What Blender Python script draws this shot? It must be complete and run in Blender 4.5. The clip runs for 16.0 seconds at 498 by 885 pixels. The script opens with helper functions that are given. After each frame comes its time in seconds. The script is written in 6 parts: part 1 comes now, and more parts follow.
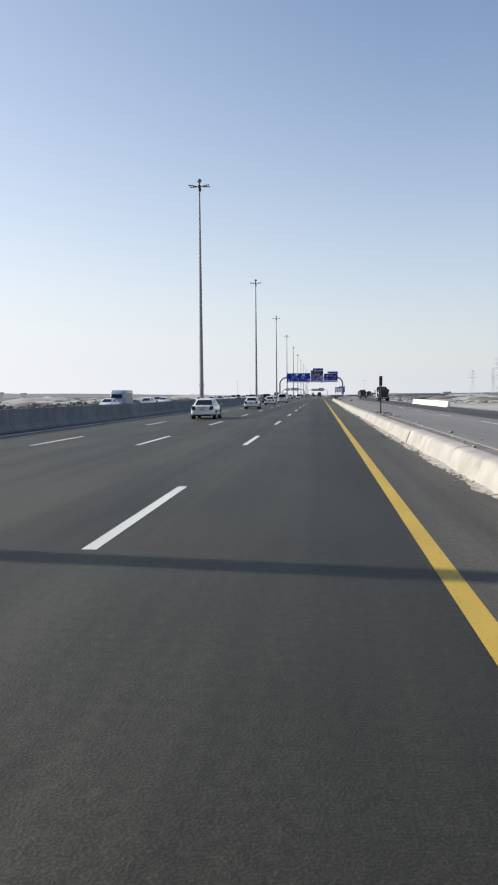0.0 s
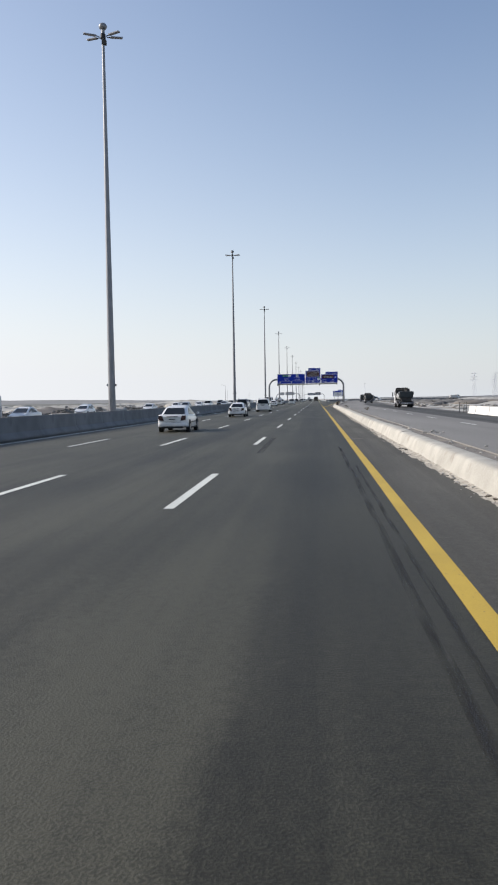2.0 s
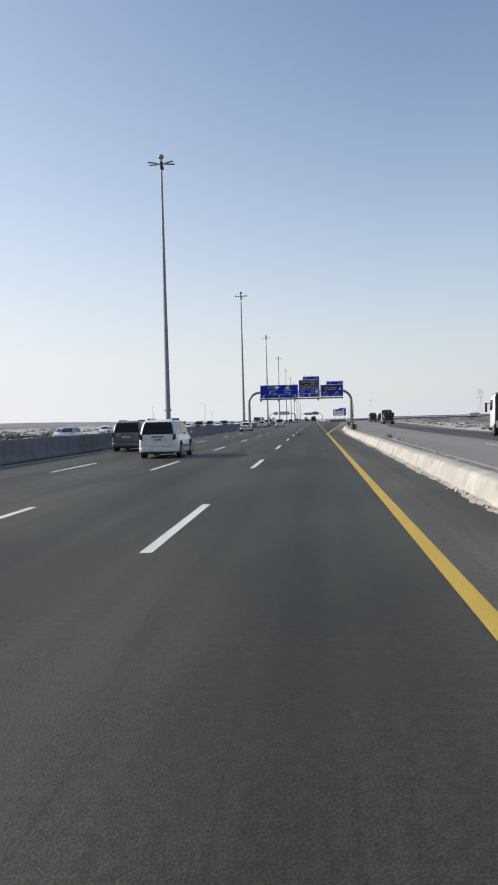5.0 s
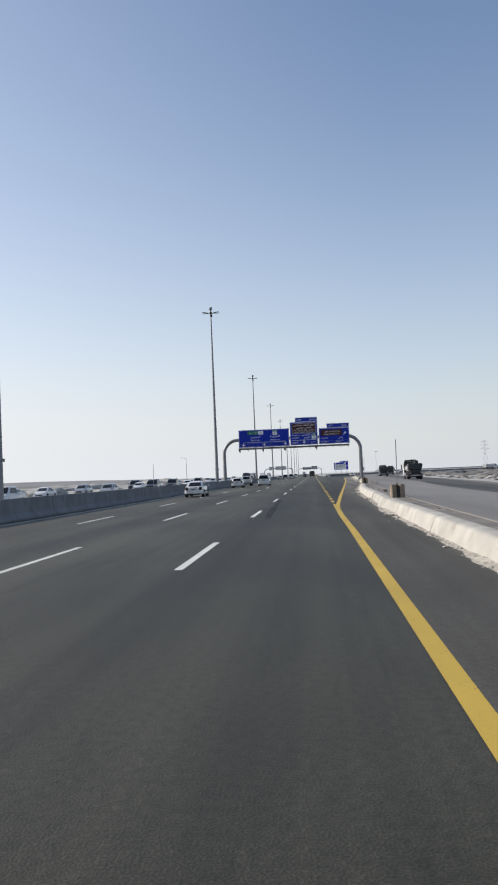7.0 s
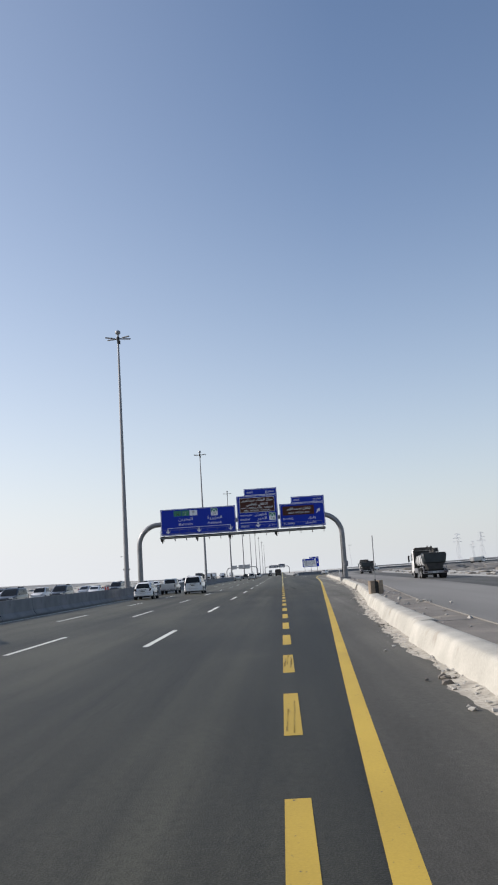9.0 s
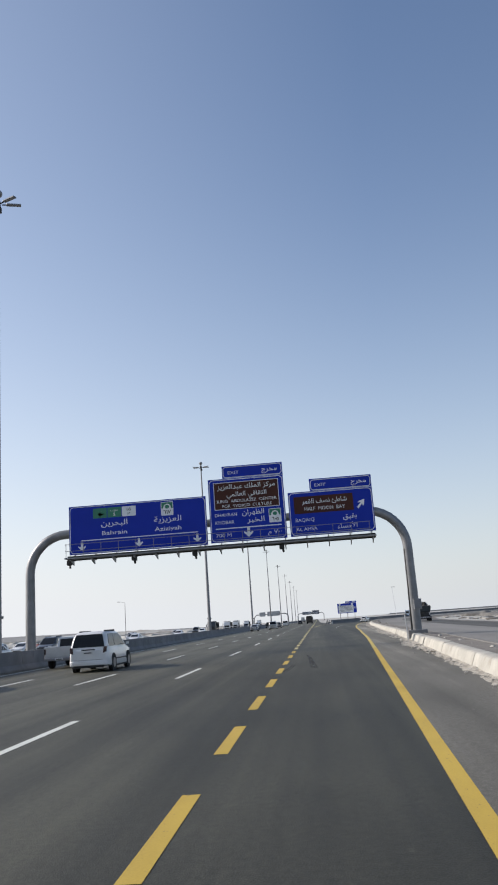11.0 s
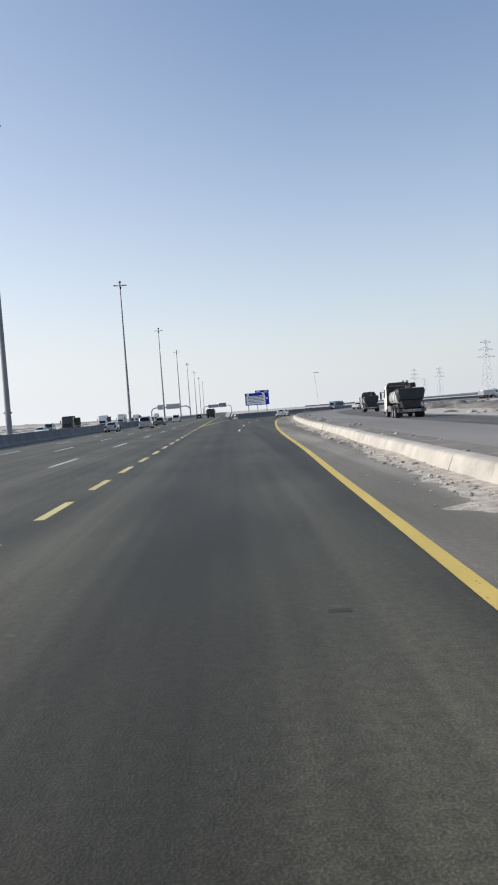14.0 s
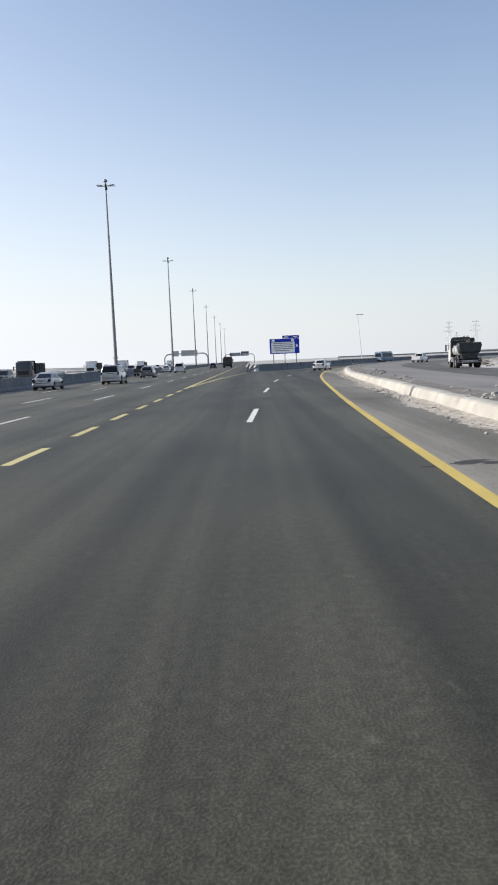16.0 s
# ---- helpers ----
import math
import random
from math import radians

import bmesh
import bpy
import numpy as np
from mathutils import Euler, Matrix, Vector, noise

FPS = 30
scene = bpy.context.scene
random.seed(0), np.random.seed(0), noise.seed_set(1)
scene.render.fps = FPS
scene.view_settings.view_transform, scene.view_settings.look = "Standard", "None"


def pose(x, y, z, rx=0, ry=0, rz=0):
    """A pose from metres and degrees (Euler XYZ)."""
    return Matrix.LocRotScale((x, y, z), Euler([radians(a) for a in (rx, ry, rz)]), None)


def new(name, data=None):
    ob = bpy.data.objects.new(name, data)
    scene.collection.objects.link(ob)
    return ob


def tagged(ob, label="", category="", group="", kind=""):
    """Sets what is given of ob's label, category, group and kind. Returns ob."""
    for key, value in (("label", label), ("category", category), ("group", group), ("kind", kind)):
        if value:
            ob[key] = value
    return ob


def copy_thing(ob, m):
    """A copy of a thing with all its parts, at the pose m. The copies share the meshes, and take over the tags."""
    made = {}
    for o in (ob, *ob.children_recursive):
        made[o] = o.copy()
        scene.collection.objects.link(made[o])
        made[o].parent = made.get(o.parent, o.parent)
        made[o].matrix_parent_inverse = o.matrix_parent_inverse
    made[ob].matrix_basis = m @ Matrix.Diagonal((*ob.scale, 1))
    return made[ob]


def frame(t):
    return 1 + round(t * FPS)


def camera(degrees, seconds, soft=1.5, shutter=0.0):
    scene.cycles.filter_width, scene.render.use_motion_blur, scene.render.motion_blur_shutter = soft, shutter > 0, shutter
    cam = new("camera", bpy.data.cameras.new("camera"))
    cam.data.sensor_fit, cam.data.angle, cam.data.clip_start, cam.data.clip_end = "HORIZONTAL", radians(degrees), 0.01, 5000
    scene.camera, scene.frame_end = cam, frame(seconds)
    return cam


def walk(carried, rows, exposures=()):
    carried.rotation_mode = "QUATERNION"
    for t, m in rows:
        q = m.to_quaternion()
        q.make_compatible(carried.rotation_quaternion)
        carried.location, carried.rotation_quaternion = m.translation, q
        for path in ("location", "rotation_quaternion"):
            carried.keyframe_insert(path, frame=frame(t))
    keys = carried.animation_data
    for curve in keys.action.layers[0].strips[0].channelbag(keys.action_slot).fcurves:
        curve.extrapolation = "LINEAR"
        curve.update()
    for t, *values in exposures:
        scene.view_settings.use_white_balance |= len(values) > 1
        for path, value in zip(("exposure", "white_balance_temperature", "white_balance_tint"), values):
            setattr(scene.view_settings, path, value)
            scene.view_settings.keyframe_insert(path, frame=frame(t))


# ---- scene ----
# ---------------------------------------------------------------- camera
PATH = (
    (0.0, 0.000, 0.000, 1.673, 5.136, -3.442, 0.448),
    (0.5, 0.039, 12.252, 1.705, 5.047, -3.217, 0.748),
    (1.0, -0.005, 24.571, 1.697, 4.900, -3.007, 0.631),
    (1.5, -0.048, 37.193, 1.755, 4.957, -3.070, 1.617),
    (2.0, -0.123, 49.551, 1.732, 4.894, -3.090, 0.895),
    (2.5, -0.215, 61.937, 1.733, 5.203, -3.006, 0.826),
    (3.0, -0.263, 74.516, 1.749, 5.005, -2.830, 0.776),
    (3.5, -0.278, 86.863, 1.747, 5.031, -2.570, 1.103),
    (6.0, -0.198, 147.840, 1.702, 4.663, 0.032, 1.458),
    (6.5, -0.097, 160.171, 1.703, 4.653, 1.212, 1.076),
    (7.0, 0.095, 172.558, 1.709, 4.660, 2.428, 2.375),
    (7.5, 0.320, 184.720, 1.722, 4.201, 4.827, 3.381),
    (8.0, 0.556, 196.389, 1.678, 3.321, 6.745, 2.028),
    (8.5, 0.829, 208.344, 1.711, 3.074, 8.111, 3.255),
    (9.0, 1.148, 220.104, 1.694, 2.357, 9.422, 3.623),
    (9.5, 1.570, 231.661, 1.681, 1.952, 12.565, 3.513),
    (12.0, 3.273, 289.087, 1.741, 6.408, 12.952, 4.179),
    (12.5, 3.646, 300.800, 1.698, 3.431, 8.250, 4.679),
    (13.0, 4.061, 312.003, 1.666, 2.692, 5.858, 5.446),
    (13.5, 4.364, 323.356, 1.721, -2.746, -0.278, 5.402),
    (14.0, 4.671, 334.698, 1.714, -1.605, -2.343, 4.064),
    (14.5, 4.924, 345.935, 1.694, 0.883, -4.472, 4.289),
    (15.0, 5.203, 357.174, 1.697, 1.259, -5.191, 2.895),
    (15.5, 5.435, 368.311, 1.705, -0.685, -5.887, 2.865),
    (16.0, 5.624, 379.316, 1.691, 0.102, -5.886, 2.400),
)
cam = camera(34.90, 16.0, soft=2.0)
walk(cam, [(t, pose(x, y, z, 90 + pitch, roll, yaw)) for t, x, y, z, yaw, pitch, roll in PATH],
     exposures=[(0.0, 0.7, 6750, 14), (3.5, 0.68, 6750, 14), (6.5, 0.62, 6750, 14), (9.5, 0.64, 6750, 14), (12.5, 0.68, 6750, 14), (14.0, 0.72, 6750, 14), (15.5, 0.84, 6750, 14), (16.0, 0.84, 6750, 14)])

# ---------------------------------------------------------------- light
SUN_SIDE, SUN_HEIGHT = radians(8.5), radians(28)      # ahead of square left; above the horizon
sun_way = Vector((-math.cos(SUN_SIDE) * math.cos(SUN_HEIGHT), math.sin(SUN_SIDE) * math.cos(SUN_HEIGHT), math.sin(SUN_HEIGHT)))
lamp = bpy.data.lights.new("sun", "SUN")
lamp.energy, lamp.angle, lamp.color = 3.2, radians(0.6), (1.0, 0.95, 0.88)
sun = new("sun", lamp)
sun.matrix_world = Matrix.Translation((-60, 10, 80)) @ sun_way.to_track_quat("Z", "Y").to_matrix().to_4x4()

world = bpy.data.worlds.new("sky")
scene.world = world
world.use_nodes = True
sky = world.node_tree.nodes.new("ShaderNodeTexSky")
sky.sky_type, sky.sun_disc = "NISHITA", False
sky.sun_elevation, sky.sun_rotation = SUN_HEIGHT, -(math.pi / 2 - SUN_SIDE)
sky.air_density, sky.dust_density, sky.ozone_density, sky.altitude = 1.0, 0.5, 2.6, 0
back = world.node_tree.nodes["Background"]
back.inputs["Strength"].default_value = 0.1
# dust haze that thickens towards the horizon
put, tie = world.node_tree.nodes.new, world.node_tree.links.new
where, parts, flip, fade, haze = put("ShaderNodeTexCoord"), put("ShaderNodeSeparateXYZ"), put("ShaderNodeMath"), put("ShaderNodeMath"), put("ShaderNodeMixRGB")
flip.operation, fade.operation = "SUBTRACT", "POWER"
flip.use_clamp = True
flip.inputs[0].default_value, fade.inputs[1].default_value = 1.0, 4.4
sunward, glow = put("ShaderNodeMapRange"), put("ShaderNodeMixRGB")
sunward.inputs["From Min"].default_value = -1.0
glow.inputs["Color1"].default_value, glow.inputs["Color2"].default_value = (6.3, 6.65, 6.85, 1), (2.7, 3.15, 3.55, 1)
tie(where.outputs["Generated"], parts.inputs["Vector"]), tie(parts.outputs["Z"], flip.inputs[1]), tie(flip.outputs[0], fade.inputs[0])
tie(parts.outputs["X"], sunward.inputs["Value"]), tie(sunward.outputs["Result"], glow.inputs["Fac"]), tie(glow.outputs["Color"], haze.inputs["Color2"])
# forward-scattered light on the sun's side
flank, veil = put("ShaderNodeMapRange"), put("ShaderNodeMath")
for key, value in (("From Min", -0.5), ("From Max", 0.1), ("To Min", 0.2), ("To Max", 0.0)):
    flank.inputs[key].default_value = value
veil.operation, veil.use_clamp = "ADD", True
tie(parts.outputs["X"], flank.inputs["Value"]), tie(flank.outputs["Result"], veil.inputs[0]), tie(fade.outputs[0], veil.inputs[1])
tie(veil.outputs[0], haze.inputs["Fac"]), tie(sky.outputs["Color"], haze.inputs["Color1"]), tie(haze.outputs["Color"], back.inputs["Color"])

# ---------------------------------------------------------------- materials


def nodes_of(m):
    m.use_nodes = True
    return m.node_tree, m.node_tree.nodes["Principled BSDF"]


def surface(name, light, dark, rough=0.7, metal=0.0, grain=30.0, patch=1.0, stretch=(1, 1, 1), bump=0.2, depth=0.01, vary=0.0, coat=0.0, spots=None):
    """A surface that wanders between two colours at two scales, with fine relief. spots: (colour, scale, amount) of stains on top."""
    m = bpy.data.materials.new(name)
    tree, bsdf = nodes_of(m)
    add, link = tree.nodes.new, tree.links.new
    where = add("ShaderNodeTexCoord")
    squash = add("ShaderNodeMapping")
    squash.inputs["Scale"].default_value = stretch
    link(where.outputs["Object"], squash.inputs["Vector"])
    coarse, fine = add("ShaderNodeTexNoise"), add("ShaderNodeTexNoise")
    coarse.inputs["Scale"].default_value, coarse.inputs["Detail"].default_value = patch, 5
    fine.inputs["Scale"].default_value, fine.inputs["Detail"].default_value = grain, 3
    link(squash.outputs["Vector"], coarse.inputs["Vector"])
    link(where.outputs["Object"], fine.inputs["Vector"])
    both = add("ShaderNodeMath")
    both.operation = "MULTIPLY_ADD"
    link(fine.outputs["Fac"], both.inputs[0])
    both.inputs[1].default_value = 0.45
    link(coarse.outputs["Fac"], both.inputs[2])
    ramp = add("ShaderNodeValToRGB")
    ramp.color_ramp.elements[0].position, ramp.color_ramp.elements[1].position = 0.5, 0.98
    ramp.color_ramp.elements[0].color, ramp.color_ramp.elements[1].color = (*dark, 1), (*light, 1)
    link(both.outputs[0], ramp.inputs["Fac"])
    colour = ramp.outputs["Color"]
    if spots:
        stain = add("ShaderNodeTexNoise")
        stain.inputs["Scale"].default_value, stain.inputs["Detail"].default_value = spots[1], 6
        link(squash.outputs["Vector"], stain.inputs["Vector"])
        gate = add("ShaderNodeValToRGB")
        gate.color_ramp.elements[0].position, gate.color_ramp.elements[1].position = 1 - spots[2], min(1.0, 1.12 - spots[2])
        link(stain.outputs["Fac"], gate.inputs["Fac"])
        over = add("ShaderNodeMixRGB")
        over.inputs["Color2"].default_value = (*spots[0], 1)
        link(gate.outputs["Color"], over.inputs["Fac"])
        link(colour, over.inputs["Color1"])
        colour = over.outputs["Color"]
    if vary:
        info, span, tint = add("ShaderNodeObjectInfo"), add("ShaderNodeMapRange"), add("ShaderNodeHueSaturation")
        span.inputs["To Min"].default_value, span.inputs["To Max"].default_value = 1 - vary, 1 + vary
        link(info.outputs["Random"], span.inputs["Value"])
        link(span.outputs["Result"], tint.inputs["Value"])
        link(colour, tint.inputs["Color"])
        colour = tint.outputs["Color"]
    link(colour, bsdf.inputs["Base Color"])
    relief = add("ShaderNodeBump")
    relief.inputs["Strength"].default_value, relief.inputs["Distance"].default_value = bump, depth
    link(both.outputs[0], relief.inputs["Height"])
    link(relief.outputs["Normal"], bsdf.inputs["Normal"])
    bsdf.inputs["Roughness"].default_value, bsdf.inputs["Metallic"].default_value = rough, metal
    bsdf.inputs["Coat Weight"].default_value = coat
    return m


def near(c, k):
    return tuple(a * k for a in c)


def plain(name, c, rough=0.5, metal=0.0, coat=0.0):
    return surface(name, c, near(c, 0.86), rough, metal, grain=60, patch=2.5, bump=0.04, depth=0.003, coat=coat)


def paint(name, c, ground):
    """Road paint, worn through to the asphalt in flecks."""
    m = surface(name, c, near(c, 0.75), 0.75, grain=45, patch=0.8, stretch=(1, 0.5, 1), bump=0.15, depth=0.004, vary=0.06, spots=(ground, 22, 0.35))
    return m


ASPHALT_TONE = (0.062, 0.062, 0.064)


def pavement(name, light, dark, rough, old=0.78, late=1.3):
    """Asphalt with long wheel bands, fine streaks, blotches and bright aggregate; sun-side glare and haze are painted
    in as paler left lanes.
    """
    m = bpy.data.materials.new(name)
    tree, bsdf = nodes_of(m)
    add, link = tree.nodes.new, tree.links.new
    where, axes = add("ShaderNodeTexCoord"), add("ShaderNodeSeparateXYZ")
    link(where.outputs["Object"], axes.inputs["Vector"])

    def cloud(stretch, scale, detail, low, high, to_low, to_high):
        squash, tex, span = add("ShaderNodeMapping"), add("ShaderNodeTexNoise"), add("ShaderNodeMapRange")
        squash.inputs["Scale"].default_value = stretch
        tex.inputs["Scale"].default_value, tex.inputs["Detail"].default_value = scale, detail
        link(where.outputs["Object"], squash.inputs["Vector"]), link(squash.outputs["Vector"], tex.inputs["Vector"]), link(tex.outputs["Fac"], span.inputs["Value"])
        for key, value in (("From Min", low), ("From Max", high), ("To Min", to_low), ("To Max", to_high)):
            span.inputs[key].default_value = value
        return span.outputs["Result"]

    def times(a, b):
        n = add("ShaderNodeMath")
        n.operation = "MULTIPLY"
        link(a, n.inputs[0]), link(b, n.inputs[1])
        return n.outputs[0]
    bands = cloud((0.55, 0.007, 1), 1.0, 2, 0.34, 0.66, 0.58, 1.34)
    streaks = cloud((3.2, 0.035, 1), 1.0, 3, 0.3, 0.7, 0.78, 1.16)
    blotch = cloud((1, 0.3, 1), 0.42, 5, 0.32, 0.7, 0.68, 1.26)
    stones = cloud((1, 1, 1), 55, 3, 0.4, 0.72, 0.8, 1.55)
    scuffs = cloud((1, 0.5, 1), 1.1, 4, 0.66, 0.76, 1.0, 1.22)
    flecks = cloud((1, 0.6, 1), 4.5, 3, 0.68, 0.74, 1.0, 1.5)
    pitted = cloud((1, 0.8, 1), 13, 3, 0.3, 0.7, 0.78, 1.2)
    spills = cloud((1, 0.3, 7), 0.55, 5, 0.25, 0.36, 0.62, 1.0)
    # low-sun glare and haze put into the colour: paler towards the left
    left_glare = add("ShaderNodeMapRange")
    for key, value in (("From Min", -14), ("From Max", 3), ("To Min", 1.6), ("To Max", 0.82)):
        left_glare.inputs[key].default_value = value
    link(axes.outputs["X"], left_glare.inputs["Value"])
    # wandering hairline cracks and scuffs that come and go
    squash, tex, gap, size, line = add("ShaderNodeMapping"), add("ShaderNodeTexNoise"), add("ShaderNodeMath"), add("ShaderNodeMath"), add("ShaderNodeMapRange")
    squash.inputs["Scale"].default_value = (1, 0.045, 1)
    tex.inputs["Scale"].default_value, tex.inputs["Detail"].default_value = 0.6, 3
    gap.operation, size.operation = "SUBTRACT", "ABSOLUTE"
    gap.inputs[1].default_value = 0.5
    for key, value in (("From Min", 0.0), ("From Max", 0.007), ("To Min", 0.2), ("To Max", 0.0)):
        line.inputs[key].default_value = value
    link(where.outputs["Object"], squash.inputs["Vector"]), link(squash.outputs["Vector"], tex.inputs["Vector"]), link(tex.outputs["Fac"], gap.inputs[0])
    link(gap.outputs[0], size.inputs[0]), link(size.outputs[0], line.inputs["Value"])
    broken = times(line.outputs["Result"], cloud((1, 0.25, 3), 0.5, 4, 0.47, 0.6, 0.0, 1.0))
    cracks = add("ShaderNodeMath")
    cracks.operation = "SUBTRACT"
    cracks.inputs[0].default_value = 1.0
    link(broken, cracks.inputs[1])
    along_road = add("ShaderNodeMapRange")                   # darker near the start, paler farther on
    for key, value in (("From Min", 225), ("From Max", 340), ("To Min", old), ("To Max", late)):
        along_road.inputs[key].default_value = value
    link(axes.outputs["Y"], along_road.inputs["Value"])
    tone = times(cracks.outputs[0], times(times(times(times(bands, scuffs), times(flecks, pitted)), times(streaks, spills)), times(times(blotch, stones), left_glare.outputs["Result"])))
    ramp = add("ShaderNodeValToRGB")
    ramp.color_ramp.elements[0].position, ramp.color_ramp.elements[1].position = 0.16, 0.8
    ramp.color_ramp.elements[0].color, ramp.color_ramp.elements[1].color = (*dark, 1), (*light, 1)
    half = add("ShaderNodeMath")
    half.operation = "MULTIPLY"
    half.inputs[1].default_value = 0.5
    toned = add("ShaderNodeVectorMath")
    toned.operation = "SCALE"
    link(ramp.outputs["Color"], toned.inputs[0]), link(along_road.outputs["Result"], toned.inputs["Scale"])
    link(tone, half.inputs[0]), link(half.outputs[0], ramp.inputs["Fac"]), link(toned.outputs[0], bsdf.inputs["Base Color"])
    relief = add("ShaderNodeBump")
    relief.inputs["Strength"].default_value, relief.inputs["Distance"].default_value = 0.45, 0.006
    link(stones, relief.inputs["Height"]), link(relief.outputs["Normal"], bsdf.inputs["Normal"])
    bsdf.inputs["Roughness"].default_value, bsdf.inputs["Specular IOR Level"].default_value = rough, 0.27
    return m


M_ASPHALT = pavement("asphalt", (0.0845, 0.0815, 0.058), (0.0166, 0.0162, 0.011), 0.62)
M_SHOULDER = pavement("dusty_shoulder", (0.17, 0.162, 0.138), (0.056, 0.0535, 0.044), 0.75, 0.8, 1.9)
M_FARLANE = pavement("worn_service_asphalt", (0.15, 0.146, 0.13), (0.05, 0.049, 0.043), 0.72)
M_WHITECONC = surface("white_painted_concrete", (0.74, 0.73, 0.7), (0.58, 0.57, 0.53), 0.8, grain=20, patch=1.0, bump=0.2, depth=0.006, vary=0.05, spots=((0.4, 0.38, 0.34), 1.2, 0.34))
M_SCRUB = surface("scrubby_plain", (0.155, 0.158, 0.138), (0.098, 0.102, 0.09), 0.95, grain=3, patch=0.03, stretch=(0.4, 1, 1), bump=0.4, depth=0.05, spots=((0.36, 0.34, 0.3), 0.02, 0.4))
M_SKID = plain("rubber_streaks", (0.017, 0.017, 0.016), 0.7)
tree, bsdf = nodes_of(M_SKID)
where, squash, tex, span = (tree.nodes.new(k) for k in ("ShaderNodeTexCoord", "ShaderNodeMapping", "ShaderNodeTexNoise", "ShaderNodeMapRange"))
squash.inputs["Scale"].default_value = (16, 0.7, 1)
tex.inputs["Scale"].default_value, tex.inputs["Detail"].default_value = 1.0, 5
for key, value in (("From Min", 0.34), ("From Max", 0.8), ("To Min", 0.0), ("To Max", 0.8)):
    span.inputs[key].default_value = value
tree.links.new(where.outputs["Object"], squash.inputs["Vector"]), tree.links.new(squash.outputs["Vector"], tex.inputs["Vector"])
tree.links.new(tex.outputs["Fac"], span.inputs["Value"]), tree.links.new(span.outputs["Result"], bsdf.inputs["Alpha"])
M_FAINT = plain("faint_seam", (0.036, 0.036, 0.036), 0.75)
M_SERVICE = surface("dusty_asphalt", (0.235, 0.227, 0.207), (0.146, 0.141, 0.129), 0.85, grain=40, patch=0.5, stretch=(0.6, 0.06, 1), bump=0.3, depth=0.006, spots=((0.15, 0.147, 0.139), 0.4, 0.36))
M_SEAL = plain("bitumen_seal", (0.022, 0.022, 0.024), 0.5)
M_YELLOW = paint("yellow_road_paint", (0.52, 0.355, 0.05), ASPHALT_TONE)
# two paler yellows for the lines and dashes farther along
M_LIGHTYELLOW = paint("light_yellow_paint", (0.58, 0.44, 0.11), ASPHALT_TONE)
M_PALEYELLOW = paint("pale_yellow_paint", (0.6, 0.53, 0.235), ASPHALT_TONE)
M_WHITE = paint("white_road_paint", (0.68, 0.7, 0.64), ASPHALT_TONE)
M_KERB = surface("pale_concrete", (0.45, 0.434, 0.382), (0.31, 0.298, 0.26), 0.88, grain=25, patch=1.2, bump=0.15, depth=0.003, vary=0.07, spots=((0.29, 0.266, 0.226), 1.7, 0.37))
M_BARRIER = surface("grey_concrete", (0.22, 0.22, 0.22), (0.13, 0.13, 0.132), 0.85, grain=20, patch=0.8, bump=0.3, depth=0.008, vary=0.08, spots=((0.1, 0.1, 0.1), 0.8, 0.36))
M_PAVING = surface("dirty_median", (0.22, 0.2, 0.172), (0.115, 0.104, 0.089), 0.9, grain=22, patch=0.7, bump=0.5, depth=0.02, spots=((0.27, 0.24, 0.19), 0.9, 0.42))
M_SAND = surface("sand", (0.46, 0.452, 0.415), (0.3, 0.295, 0.268), 0.95, grain=9, patch=0.05, bump=0.5, depth=0.05, spots=((0.26, 0.24, 0.205), 0.03, 0.45))
M_DRIFT = surface("sand_drift", (0.53, 0.495, 0.415), (0.24, 0.22, 0.185), 0.95, grain=12, patch=3.5, bump=0.9, depth=0.04, spots=((0.12, 0.11, 0.095), 7.0, 0.42))
M_STAIN = plain("oil_stain", (0.033, 0.032, 0.03), 0.85)
M_RUBBLE = surface("rubble", (0.47, 0.455, 0.415), (0.2, 0.192, 0.172), 0.95, grain=8, patch=0.4, bump=0.5, depth=0.05)
M_DARKSOIL = surface("dark_soil", (0.2, 0.18, 0.155), (0.09, 0.083, 0.072), 0.95, grain=5, patch=0.15, bump=0.5, depth=0.08)
M_SPOIL = surface("grey_spoil", (0.2, 0.195, 0.182), (0.075, 0.073, 0.068), 0.95, grain=6, patch=0.3, bump=0.5, depth=0.05)
M_RIDGE = surface("far_hills", (0.22, 0.225, 0.22), (0.17, 0.175, 0.172), 0.95, grain=0.2, patch=0.01, bump=0.2, depth=0.3)
M_STEEL = surface("galvanised_steel", (0.27, 0.275, 0.28), (0.17, 0.175, 0.18), 0.5, 0.5, grain=30, patch=1.5, bump=0.06, depth=0.003)
M_MAST = surface("weathered_mast_steel", (0.27, 0.275, 0.285), (0.18, 0.185, 0.195), 0.5, 0.35, grain=25, patch=0.6, bump=0.06, depth=0.003)
M_RUST = surface("rusty_plate", (0.33, 0.26, 0.185), (0.1, 0.08, 0.062), 0.85, 0.0, grain=18, patch=3, stretch=(1, 1, 0.25), bump=0.3, depth=0.004)
M_BLUE = surface("blue_sign_face", (0.005, 0.031, 0.37), (0.004, 0.025, 0.31), 0.5, grain=12, patch=0.6, bump=0.02, depth=0.002)
M_BROWN = surface("brown_sign_face", (0.075, 0.025, 0.016), (0.055, 0.018, 0.012), 0.55, grain=12, patch=0.8, bump=0.02, depth=0.002)
M_GREEN = plain("green_sign_face", (0.02, 0.2, 0.11), 0.45)
for m in (M_BLUE, M_BROWN):
    nodes_of(m)[1].inputs["Specular IOR Level"].default_value = 0.2
M_LETTER = plain("white_sign_sheeting", (0.78, 0.8, 0.8), 0.45)
